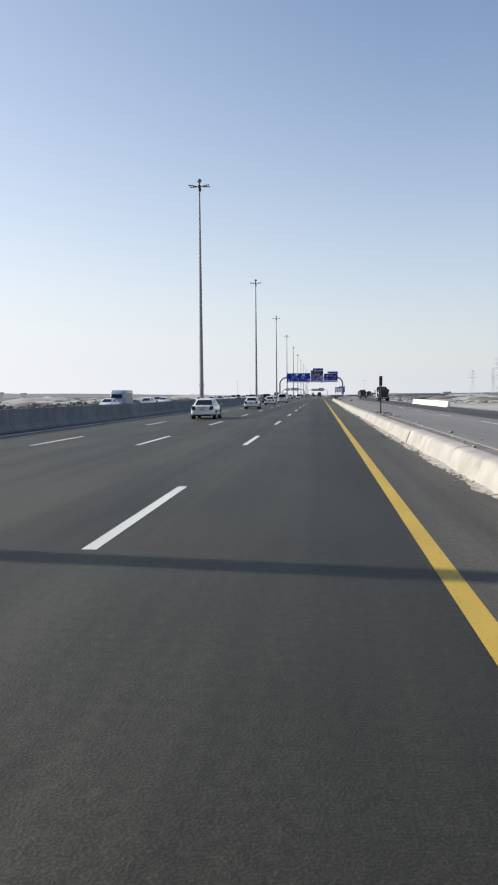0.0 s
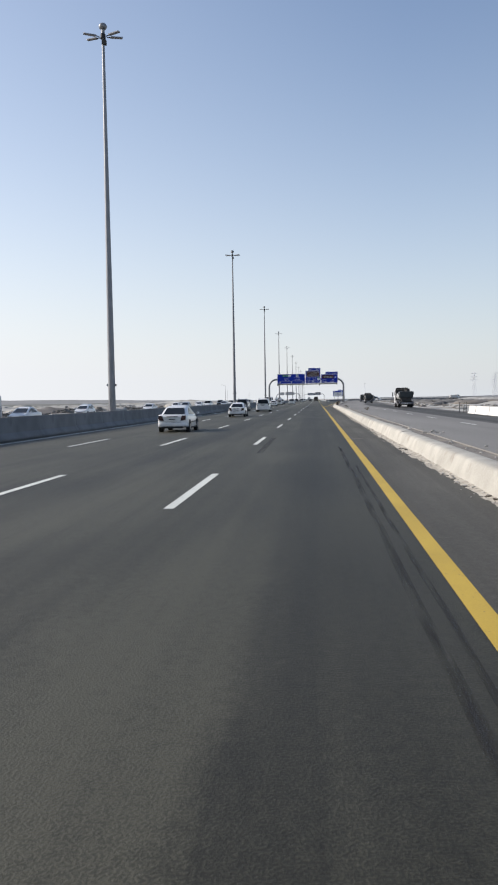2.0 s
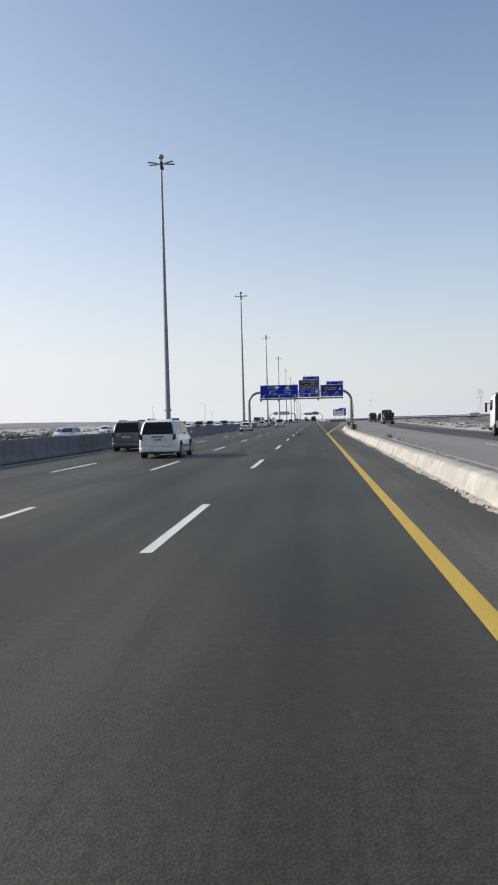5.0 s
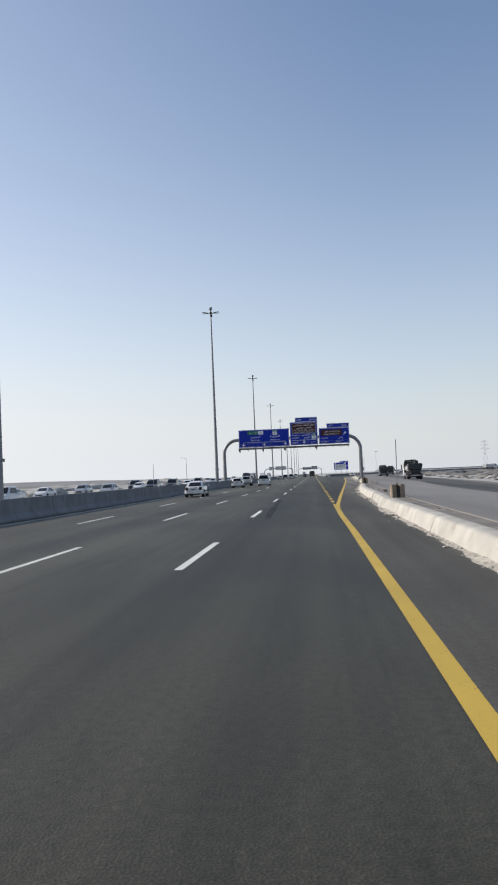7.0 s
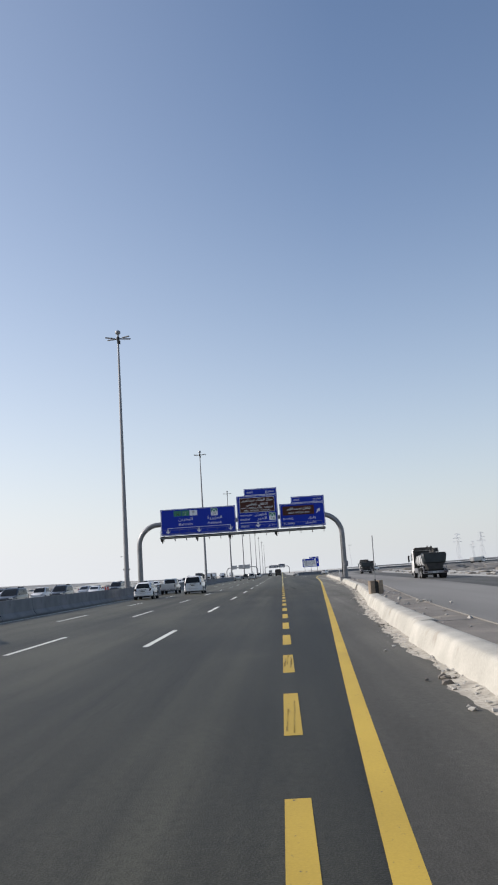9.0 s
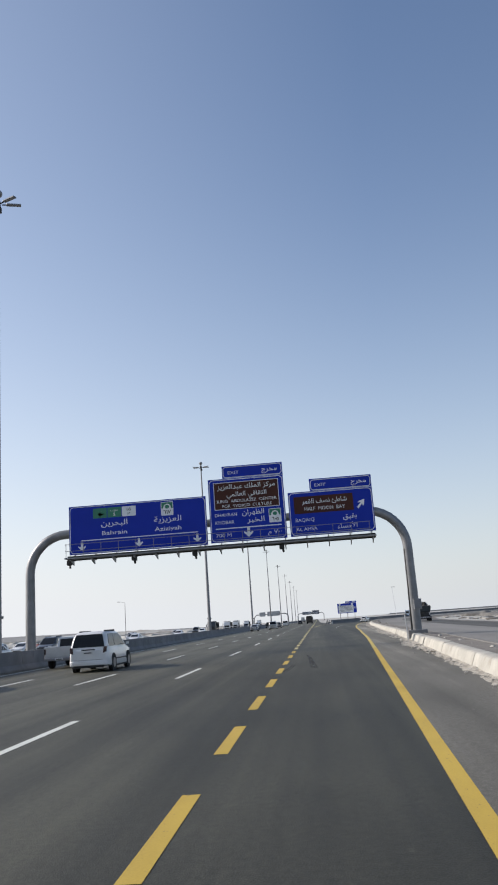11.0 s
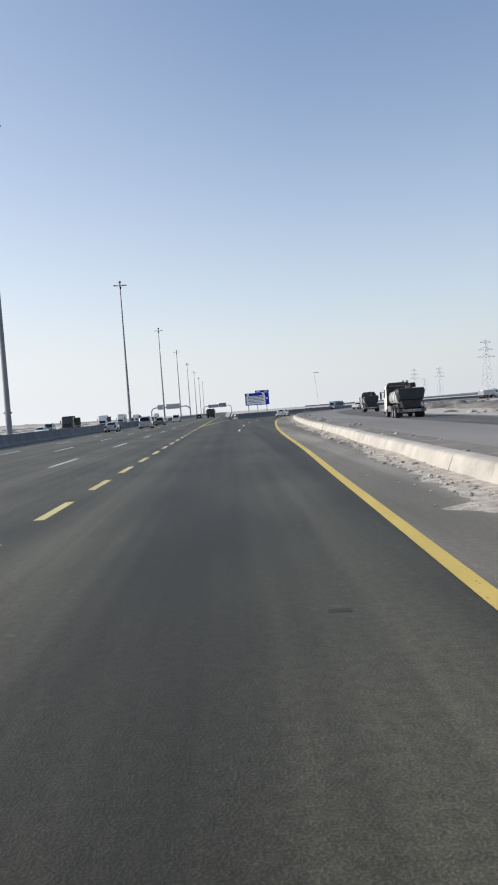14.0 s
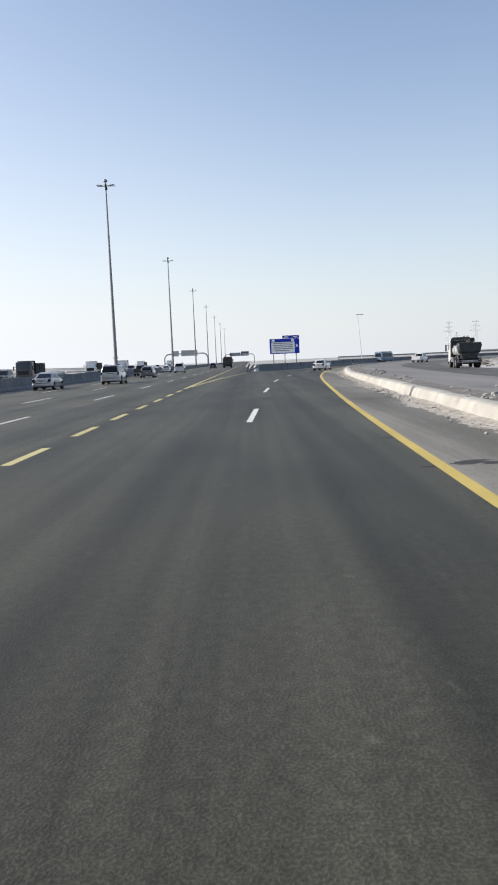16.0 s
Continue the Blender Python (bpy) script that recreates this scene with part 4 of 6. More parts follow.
letters(east, "AL AHSA", 1.7, 7.42, fy, 0.25, 1.4)
letters(east, arabic("بقيق"), 5.75, 8.06, fy, 0.34, 0.9, "RIGHT", bold=0.004)
letters(east, arabic("الأحساء"), 5.75, 7.42, fy, 0.34, 1.3, "RIGHT", bold=0.004)

# ---------------------------------------------------------------- farther gantries and the gore sign
gantry(776.0, -37, -15.5, 6.6, 0.0, "bent tubular steel gantry over the opposite carriageway")
for x0, x1, z1 in ((-33.5, -29.8, 8.0), (-28.6, -20.5, 8.2)):
    b = empty("road_sign", "grey back of a road sign for oncoming traffic", "road sign", "sign backs on the far gantry")
    part("sheet", boxed(x0, x1, 775.5, 775.55, 5.4, z1), M_ALU, b)
    for k in range(3):
        part("stiffener", boxed(x0 + 0.2, x1 - 0.2, 775.42, 775.5, 5.8 + k * 0.9, 5.9 + k * 0.9), M_ALU, b)
gantry(1050.0, -16.2, 9.0, 7.6, 0.0, "distant bent steel gantry across the motorway")
for x0, x1, z1 in ((-11.5, -2.5, 8.9), (-2.0, 4.5, 9.8)):
    b = empty("road_sign", "distant dark road sign with unreadable pale lines", "road sign", "signs on the far gantry")
    part("sheet", boxed(x0, x1, 1049.5, 1049.56, 6.2, z1), M_SLATE, b)
    for k in range(2):
        part("text_bar", boxed(x0 + 1, x1 - 1, 1049.48, 1049.488, 7.0 + k * 0.9, 7.3 + k * 0.9), M_LETTER, b)

gore = empty("exit_sign", "blue and white exit direction sign on steel posts in the gore", "road sign", "", Matrix.Translation((0.06, 7.3, 0)) @ Matrix.Diagonal((0.963, 1, 1.017, 1)))
part("sheet", boxed(10.7, 18.05, 562.5, 562.56, 3.0, 6.5), M_BLUE, gore, "blue sign face")
part("exit_plate", boxed(13.9, 18.05, 562.5, 562.56, 6.55, 7.2), M_BLUE, gore, "blue exit plate")
part("white_field", boxed(11.1, 16.9, 562.485, 562.49, 3.2, 5.7), M_LETTER, gore, "white lower field")
for k, (a, b) in enumerate(((11.6, 14.0), (14.2, 16.4), (11.5, 12.9), (13.1, 16.5), (11.8, 15.0), (15.2, 16.3), (11.5, 13.6), (13.8, 16.5), (11.9, 15.6))):
    z = 5.42 - 0.42 * (k // 2)
    part("text_bar", boxed(a, b, 562.47, 562.48, z - 0.08, z + 0.07), M_SLATE, gore)
for x in (11.6, 16.4):
    part("emblem", boxed(x - 0.35, x + 0.35, 562.485, 562.49, 5.8, 6.4), M_LETTER, gore)
part("arrow", boxed(17.2, 17.6, 562.485, 562.49, 4.5, 5.1), M_LETTER, gore)
part("text_bar", boxed(14.3, 15.3, 562.485, 562.49, 6.75, 7.0), M_LETTER, gore), part("text_bar", boxed(16.6, 17.6, 562.485, 562.49, 6.75, 7.0), M_LETTER, gore)
for x in (11.6, 14.4, 17.2):
    part("post", bar(bmesh.new(), (x, 562.7, -0.2), (x, 562.7, 6.3), 0.2, 0.2), M_STEEL, gore)

# ---------------------------------------------------------------- vehicles


def ring_of(y, wb, wt, zb, zt, r):
    """A rounded four-sided section at y: half widths below and above, heights, corner radius."""
    pts = []
    for sx, z, w, turn in ((1, zb, wb, 0), (1, zt, wt, 1), (-1, zt, wt, 2), (-1, zb, wb, 3)):
        up = 1 if z == zb else -1
        a, b, c = (sx * w, z + up * r), (sx * (w - 0.3 * r), z + up * 0.3 * r), (sx * (w - r), z)
        pts += [c, b, a] if turn in (0, 2) else [a, b, c]
    return [(x, y, z) for x, z in pts]


def loft(bm, sections):
    rings = [[bm.verts.new(p) for p in ring_of(*s)] for s in sections]
    n = len(rings[0])
    for q, r in zip(rings, rings[1:]):
        for k in range(n):
            bm.faces.new((q[k], q[(k + 1) % n], r[(k + 1) % n], r[k]))
    bm.faces.new(rings[0][::-1]), bm.faces.new(rings[-1])
    bmesh.ops.recalc_face_normals(bm, faces=bm.faces)
    return bm


def wheel(parent, x, y, r, w=0.22, side=1):
    bm = bmesh.new()
    tube(bm, [(x - w / 2, y, r), (x - w / 2 + 0.03, y, r), (x + w / 2 - 0.03, y, r), (x + w / 2, y, r)], [r * 0.93, r, r, r * 0.93], 22)
    t = part("wheel", bm, M_RUBBER, parent)
    xo = x + side * (w / 2 + 0.004)
    bm = bmesh.new()
    rod(bm, (x, y, r), (xo + side * 0.006, y, r), r * 0.62, r * 0.6, 18)
    part("rim", bm, M_RIM, t)
    return t


def pane(parent, name, corners, thick=(0, 0, 0), material=None):
    return part(name, prism(bmesh.new(), corners, thick), material or M_GLASS, parent)


def curved_pane(parent, name, rows, thick):
    """A pane that follows rows of (left, right) points, with real thickness."""
    bm, t = bmesh.new(), Vector(thick)
    low = [[bm.verts.new(Vector(p)) for p in row] for row in rows]
    top = [[bm.verts.new(Vector(p) + t) for p in row] for row in rows]
    for a, b in zip(low, low[1:]):
        bm.faces.new((a[0], a[1], b[1], b[0]))
    for a, b in zip(top, top[1:]):
        bm.faces.new((a[0], b[0], b[1], a[1]))
    for a, b, e, g in zip(low, low[1:], top, top[1:]):
        bm.faces.new((a[0], b[0], g[0], e[0])), bm.faces.new((a[1], e[1], g[1], b[1]))
    bm.faces.new((low[0][0], top[0][0], top[0][1], low[0][1])), bm.faces.new((low[-1][0], low[-1][1], top[-1][1], top[-1][0]))
    bmesh.ops.recalc_face_normals(bm, faces=bm.faces)
    return part(name, bm, M_GLASS, parent)


def slices(levels):
    """A closed shell through level slices: height, rear end, front end, half width, corner radius."""
    bm, rings = bmesh.new(), []
    for z, a, b, h, r in levels:
        ring = []
        for cx, cy, turn in ((h - r, b - r, 0), (-h + r, b - r, 90), (-h + r, a + r, 180), (h - r, a + r, 270)):
            ring += [bm.verts.new((cx + r * math.cos(radians(turn + 22.5 * k)), cy + r * math.sin(radians(turn + 22.5 * k)), z)) for k in range(5)]
        rings.append(ring)
    for q, r in zip(rings, rings[1:]):
        for k in range(20):
            bm.faces.new((q[k], q[(k + 1) % 20], r[(k + 1) % 20], r[k]))
    bm.faces.new(rings[0][::-1]), bm.faces.new(rings[-1])
    bmesh.ops.recalc_face_normals(bm, faces=bm.faces)
    return bm


def car(shape, colour, label, category, m, group="cars on the motorway"):
    """A passenger car whose nose points along +y, its wheels on z = 0."""
    L, W, H, belt, deck, hood = shape["size"]
    rear, front = -L / 2, L / 2
    w = W / 2
    c = empty(shape["name"], label, category, group, m)
    lower = [(rear, w - 0.14, w - 0.16, 0.45, deck - 0.12, 0.06), (rear + 0.1, w - 0.04, w - 0.08, 0.3, deck - 0.02, 0.09), (rear + 0.5, w, w - 0.05, 0.25, deck, 0.1),
             (rear + 1.4, w, w - 0.05, 0.22, belt, 0.1), (0.5, w, w - 0.05, 0.22, belt, 0.1), (front - 1.25, w, w - 0.07, 0.22, hood + 0.04, 0.1),
             (front - 0.4, w - 0.04, w - 0.12, 0.24, hood - 0.08, 0.1), (front - 0.06, w - 0.12, w - 0.2, 0.3, hood - 0.2, 0.08), (front, w - 0.2, w - 0.3, 0.38, hood - 0.3, 0.05)]
    part("body", loft(bmesh.new(), lower), colour, c, smooth=True)
    levels = shape["cabin"]                              # height, rear end, front end and half width of the cabin, from the belt to the roof
    zs = [q[0] for q in levels]

    def cabin_at(z):
        return [float(np.interp(z, zs, [q[k] for q in levels])) for k in (1, 2, 3)]
    part("roof", slices([(z, a, b, h, min(0.16, h * 0.35)) for z, a, b, h in levels]), colour, c, smooth=True)
    zl, zh = belt + 0.03, H - 0.13
    rises = [zl + (zh - zl) * k / 4 for k in range(5)]
    for name, s in (("rear_window", -1), ("windscreen", 1)):
        rows = []
        for z in rises:
            a, b, h = cabin_at(z)
            y = (a if s < 0 else b) + s * 0.01
            rows.append(((-(h - shape["pillar"]), y, z), (h - shape["pillar"], y, z)))
        curved_pane(c, name, rows, (0, s * 0.012, 0.006))
    y3 = levels[0][2]
    for s in (-1, 1):
        mid = (cabin_at(zh)[0] + cabin_at(zh)[1]) / 2 - 0.15
        for first, last in ((True, False), (False, True)):
            rows = []
            for z in rises:
                a, b, h = cabin_at(z)
                lo, hi = (a + shape["quarter"], mid - 0.04) if first else (mid + 0.04, b - 0.26)
                rows.append(((s * (h + 0.004), lo, z), (s * (h + 0.004), hi, z)))
            curved_pane(c, "side_window", rows, (s * 0.012, 0, 0))
        part("mirror", loft(bmesh.new(), [(y3 - 0.6, 0.05, 0.05, 0.01, 0.1, 0.015), (y3 - 0.5, 0.075, 0.07, -0.005, 0.11, 0.025), (y3 - 0.45, 0.05, 0.05, 0.01, 0.09, 0.02)]), colour, c).location = (s * (w + 0.1), 0, belt + 0.03)
        tl = shape["tail"]
        lamp_shape = [(s * (w - 0.1 - tl[0]), rear - 0.016, tl[1]), (s * (w - 0.1), rear - 0.016, tl[1] + 0.06), (s * (w - 0.1), rear - 0.016, tl[2]), (s * (w - 0.1 - 0.7 * tl[0]), rear - 0.016, tl[2])]
        part("tail_light", prism(bmesh.new(), lamp_shape, (0, 0.22, 0)), M_REDLAMP, c, "dark red tail light")
        part("headlight", boxed(s * (w - 0.32) - 0.18, s * (w - 0.32) + 0.18, front - 0.3, front - 0.02, hood - 0.3, hood - 0.16, bevel=0.03), M_CLEAR, c, "clear headlight")
        part("wheel_arch", rod(bmesh.new(), (s * (w - 0.16), rear + shape["axle"][0], shape["wheel"]), (s * (w + 0.003), rear + shape["axle"][0], shape["wheel"]), shape["wheel"] + 0.06, n=22), M_TRIM, c)
        part("wheel_arch", rod(bmesh.new(), (s * (w - 0.16), front - shape["axle"][1], shape["wheel"]), (s * (w + 0.003), front - shape["axle"][1], shape["wheel"]), shape["wheel"] + 0.06, n=22), M_TRIM, c)
        wheel(c, s * (w - 0.1), rear + shape["axle"][0], shape["wheel"], side=s)
        wheel(c, s * (w - 0.1), front - shape["axle"][1], shape["wheel"], side=s)
        if shape["name"] == "suv":
            part("roof_rail", boxed(s * 0.6 - 0.02, s * 0.6 + 0.02, -1.75, 0.1, H - 0.05, H + 0.05), M_TRIM, c)
    part("rear_bumper", loft(bmesh.new(), [(rear - 0.05, w - 0.2, w - 0.2, 0.34, 0.52, 0.05), (rear + 0.04, w - 0.06, w - 0.07, 0.3, 0.56, 0.06), (rear + 0.25, w - 0.01, w - 0.02, 0.3, 0.56, 0.06)]), colour, c, smooth=True)
    part("lower_valance", boxed(-w + 0.25, w - 0.25, rear - 0.03, rear + 0.1, 0.22, 0.34, bevel=0.02), M_TRIM, c)
    part("grille", boxed(-0.4, 0.4, front - 0.06, front + 0.005, 0.42, hood - 0.34, bevel=0.02), M_TRIM, c)
    zp = shape["plate"]
    part("boot_handle", boxed(-0.32, 0.32, rear - 0.03, rear + 0.02, zp + 0.19, zp + 0.24, bevel=0.01), M_TRIM, c, "dark strip above the plate")
    part("boot_seam", boxed(-w + 0.3, w - 0.3, rear - 0.012, rear + 0.03, 0.565, 0.575), M_TRIM, c)
    for s in (-1, 1):
        part("sill", boxed(s * (w - 0.02) - 0.02, s * (w - 0.02) + 0.02, rear + 1.3, front - 1.3, 0.2, 0.27), M_TRIM, c)
        part("door_strip", boxed(s * (w - 0.005) - 0.012, s * (w - 0.005) + 0.012, rear + 1.35, front - 1.35, 0.52, 0.57, bevel=0.004), M_TRIM, c)
    plate = part("number_plate", boxed(-0.24, 0.24, rear - 0.075, rear - 0.045, zp, zp + 0.15), M_PLATE, c, "white number plate")
    part("plate_bar", boxed(-0.18, 0.18, rear - 0.08, rear - 0.0755, zp + 0.05, zp + 0.1), M_BLACK, plate)
    return c


SEDAN = dict(name="sedan", size=(4.5, 1.72, 1.46, 0.94, 0.99, 0.9), pillar=0.13, quarter=0.42, tail=(0.3, 0.62, 0.92), axle=(0.9, 0.85), wheel=0.31, plate=0.64,
             cabin=((0.88, -1.78, 1.5, 0.77), (1.0, -1.56, 1.2, 0.735), (1.14, -1.3, 0.86, 0.685), (1.28, -1.04, 0.52, 0.635), (1.38, -0.84, 0.26, 0.585), (1.44, -0.62, 0.04, 0.5), (1.465, -0.4, -0.12, 0.36)))
SUV = dict(name="suv", size=(4.95, 1.94, 1.86, 1.12, 1.12, 1.1), pillar=0.12, quarter=0.35, tail=(0.16, 0.86, 1.16), axle=(1.05, 0.95), wheel=0.38, plate=0.82,
           cabin=((1.04, -2.42, 1.5, 0.9), (1.2, -2.4, 1.25, 0.88), (1.45, -2.33, 0.9, 0.83), (1.65, -2.24, 0.6, 0.78), (1.77, -2.14, 0.38, 0.72), (1.84, -1.95, 0.15, 0.62), (1.865, -1.7, -0.05, 0.48)))
HATCH = dict(name="hatchback", size=(4.2, 1.76, 1.55, 0.98, 0.98, 0.95), pillar=0.13, quarter=0.4, tail=(0.22, 0.74, 1.0), axle=(0.8, 0.85), wheel=0.32, plate=0.66,
             cabin=((0.92, -2.06, 1.45, 0.79), (1.06, -2.0, 1.15, 0.755), (1.24, -1.86, 0.8, 0.7), (1.38, -1.7, 0.48, 0.64), (1.47, -1.54, 0.24, 0.58), (1.53, -1.32, 0.02, 0.48), (1.555, -1.05, -0.15, 0.34)))


def pickup(colour, label, m, group):
    """Crew-cab pickup: cabin forward, open bed behind."""
    c = empty("pickup_truck", label, "pickup truck", group, m)
    part("body", loft(bmesh.new(), [(-2.6, 0.84, 0.82, 0.5, 1.0, 0.05), (-2.5, 0.9, 0.88, 0.45, 1.05, 0.06), (0.0, 0.9, 0.88, 0.35, 1.05, 0.06), (1.4, 0.9, 0.86, 0.35, 1.06, 0.08), (2.3, 0.86, 0.78, 0.35, 0.98, 0.1), (2.6, 0.7, 0.6, 0.42, 0.8, 0.06)]), colour, c, smooth=True)
    part("cabin", loft(bmesh.new(), [(-0.75, 0.84, 0.78, 0.95, 1.05, 0.03), (-0.6, 0.84, 0.68, 0.95, 1.7, 0.08), (0.7, 0.84, 0.68, 0.95, 1.74, 0.08), (1.5, 0.8, 0.74, 0.95, 1.05, 0.03)]), colour, c, smooth=True)
    pane(c, "rear_window", [(-0.6, -0.72, 1.15), (0.6, -0.72, 1.15), (0.56, -0.63, 1.6), (-0.56, -0.63, 1.6)], (0, -0.02, 0))
    pane(c, "windscreen", [(-0.68, 1.42, 1.15), (0.68, 1.42, 1.15), (0.6, 0.84, 1.64), (-0.6, 0.84, 1.64)], (0, 0.02, 0.01))
    part("bed_floor", boxed(-0.78, 0.78, -2.5, -0.85, 1.052, 1.056), M_TRIM, c)
    for s in (-1, 1):
        part("bed_side", boxed(s * 0.85 - 0.04, s * 0.85 + 0.04, -2.55, -0.8, 1.0, 1.22, bevel=0.02), colour, c)
        pane(c, "side_window", [(s * 0.83, -0.5, 1.15), (s * 0.83, 1.1, 1.15), (s * 0.71, 0.65, 1.6), (s * 0.71, -0.5, 1.6)], (s * 0.01, 0, 0))
        part("tail_light", boxed(s * 0.8 - 0.07, s * 0.8 + 0.07, -2.62, -2.5, 0.8, 1.1, bevel=0.02), M_REDLAMP, c, "red tail light")
        part("headlight", boxed(s * 0.6 - 0.15, s * 0.6 + 0.15, 2.3, 2.56, 0.72, 0.9, bevel=0.03), M_CLEAR, c)
        for y in (-1.5, 1.65):
            wheel(c, s * 0.8, y, 0.37, 0.24, s)
    part("tailgate", boxed(-0.8, 0.8, -2.62, -2.54, 0.62, 1.2, bevel=0.02), colour, c)
    part("rear_bumper", boxed(-0.86, 0.86, -2.72, -2.56, 0.45, 0.6, bevel=0.03), M_RIM, c, "steel rear bumper")
    plate = part("number_plate", boxed(-0.22, 0.22, -2.735, -2.722, 0.47, 0.58), M_PLATE, c)
    part("plate_bar", boxed(-0.17, 0.17, -2.739, -2.7355, 0.5, 0.55), M_BLACK, plate)
    return c


def lorry_chassis(c, rear, front, axles, r=0.5, w=1.2):
    part("chassis", boxed(-0.45, 0.45, rear, front, 0.62, 0.92, bevel=0.02), M_CHASSIS, c)
    for y in axles:
        part("axle", rod(bmesh.new(), (-w + 0.2, y, r), (w - 0.2, y, r), 0.09), M_CHASSIS, c)
        for s in (-1, 1):
            wheel(c, s * (w - 0.2), y, r, 0.4 if y < front - 3 else 0.3, s)


def lorry_cab(c, front, colour, w=1.2, top=2.95):
    part("cab", loft(bmesh.new(), [(front - 2.1, w - 0.06, w - 0.12, 0.95, top, 0.12), (front - 1.9, w, w - 0.06, 0.7, top + 0.06, 0.12), (front - 0.35, w, w - 0.08, 0.55, top, 0.14), (front, w - 0.08, w - 0.18, 0.5, top - 0.9, 0.14)]), colour, c, smooth=True)
    pane(c, "windscreen", [(-w + 0.2, front - 0.05, 1.85), (w - 0.2, front - 0.05, 1.85), (w - 0.3, front - 0.32, top - 0.22), (-w + 0.3, front - 0.32, top - 0.22)], (0, 0.03, 0.01))
    part("grille", boxed(-w + 0.35, w - 0.35, front - 0.05, front + 0.02, 1.0, 1.65, bevel=0.03), M_TRIM, c)
    part("front_bumper", boxed(-w + 0.02, w - 0.02, front - 0.25, front + 0.08, 0.4, 0.85, bevel=0.05), M_TRIM, c)
    for s in (-1, 1):
        pane(c, "side_window", [(s * (w - 0.01), front - 1.5, 1.85), (s * (w - 0.01), front - 0.5, 1.85), (s * (w - 0.06), front - 0.6, top - 0.3), (s * (w - 0.06), front - 1.5, top - 0.3)], (s * 0.02, 0, 0))
        part("headlight", boxed(s * (w - 0.35) - 0.18, s * (w - 0.35) + 0.18, front + 0.06, front + 0.1, 0.55, 0.75, bevel=0.01), M_CLEAR, c)
        part("mirror", boxed(s * (w + 0.2) - 0.08, s * (w + 0.2) + 0.08, front - 0.25, front - 0.12, 1.7, 2.35, bevel=0.03), M_TRIM, c)
        part("mirror_arm", rod(bmesh.new(), (s * (w - 0.1), front - 0.3, 2.2), (s * (w + 0.2), front - 0.2, 2.2), 0.02, n=6), M_TRIM, c)


def tipper(colour, cab_colour, label, m, group, load=True):
    c = empty("tipper_truck", label, "truck", group, m)
    lorry_chassis(c, -3.6, 3.3, (-2.6, -1.3, 2.7))
    lorry_cab(c, 4.0, cab_colour)
    part("tipper_floor", boxed(-1.2, 1.2, -3.7, 1.6, 1.1, 1.25), colour, c)
    for s in (-1, 1):
        part("side_board", boxed(s * 1.2 - 0.05, s * 1.2 + 0.05, -3.7, 1.6, 1.25, 2.75, bevel=0.02), colour, c)
        for k in range(6):
            part("side_rib", boxed(s * 1.25, s * 1.31, -3.55 + k, -3.43 + k, 1.2, 2.75) if s > 0 else boxed(-1.31, -1.25, -3.55 + k, -3.43 + k, 1.2, 2.75), colour, c)
        part("tail_light", boxed(s * 1.0 - 0.16, s * 1.0 + 0.16, -3.78, -3.7, 0.8, 0.94, bevel=0.01), M_REDLAMP, c)
    part("tailgate", boxed(-1.15, 1.15, -3.78, -3.7, 1.2, 2.7, bevel=0.02), colour, c)
    for x in (-0.75, 0, 0.75):
        part("tailgate_rib", boxed(x - 0.06, x + 0.06, -3.85, -3.78, 1.2, 2.7), colour, c)
    part("headboard", boxed(-1.2, 1.2, 1.6, 1.68, 1.2, 3.1), colour, c)
    part("cab_guard", boxed(-1.2, 1.2, 1.68, 2.5, 3.02, 3.1), colour, c)
    part("under_run_bar", boxed(-1.1, 1.1, -3.75, -3.65, 0.5, 0.66, bevel=0.02), M_CHASSIS, c)
    for s in (-1, 1):
        part("mud_flap", boxed(s * 0.95 - 0.25, s * 0.95 + 0.25, -3.55, -3.53, 0.25, 1.0), M_RUBBER, c)
    return c


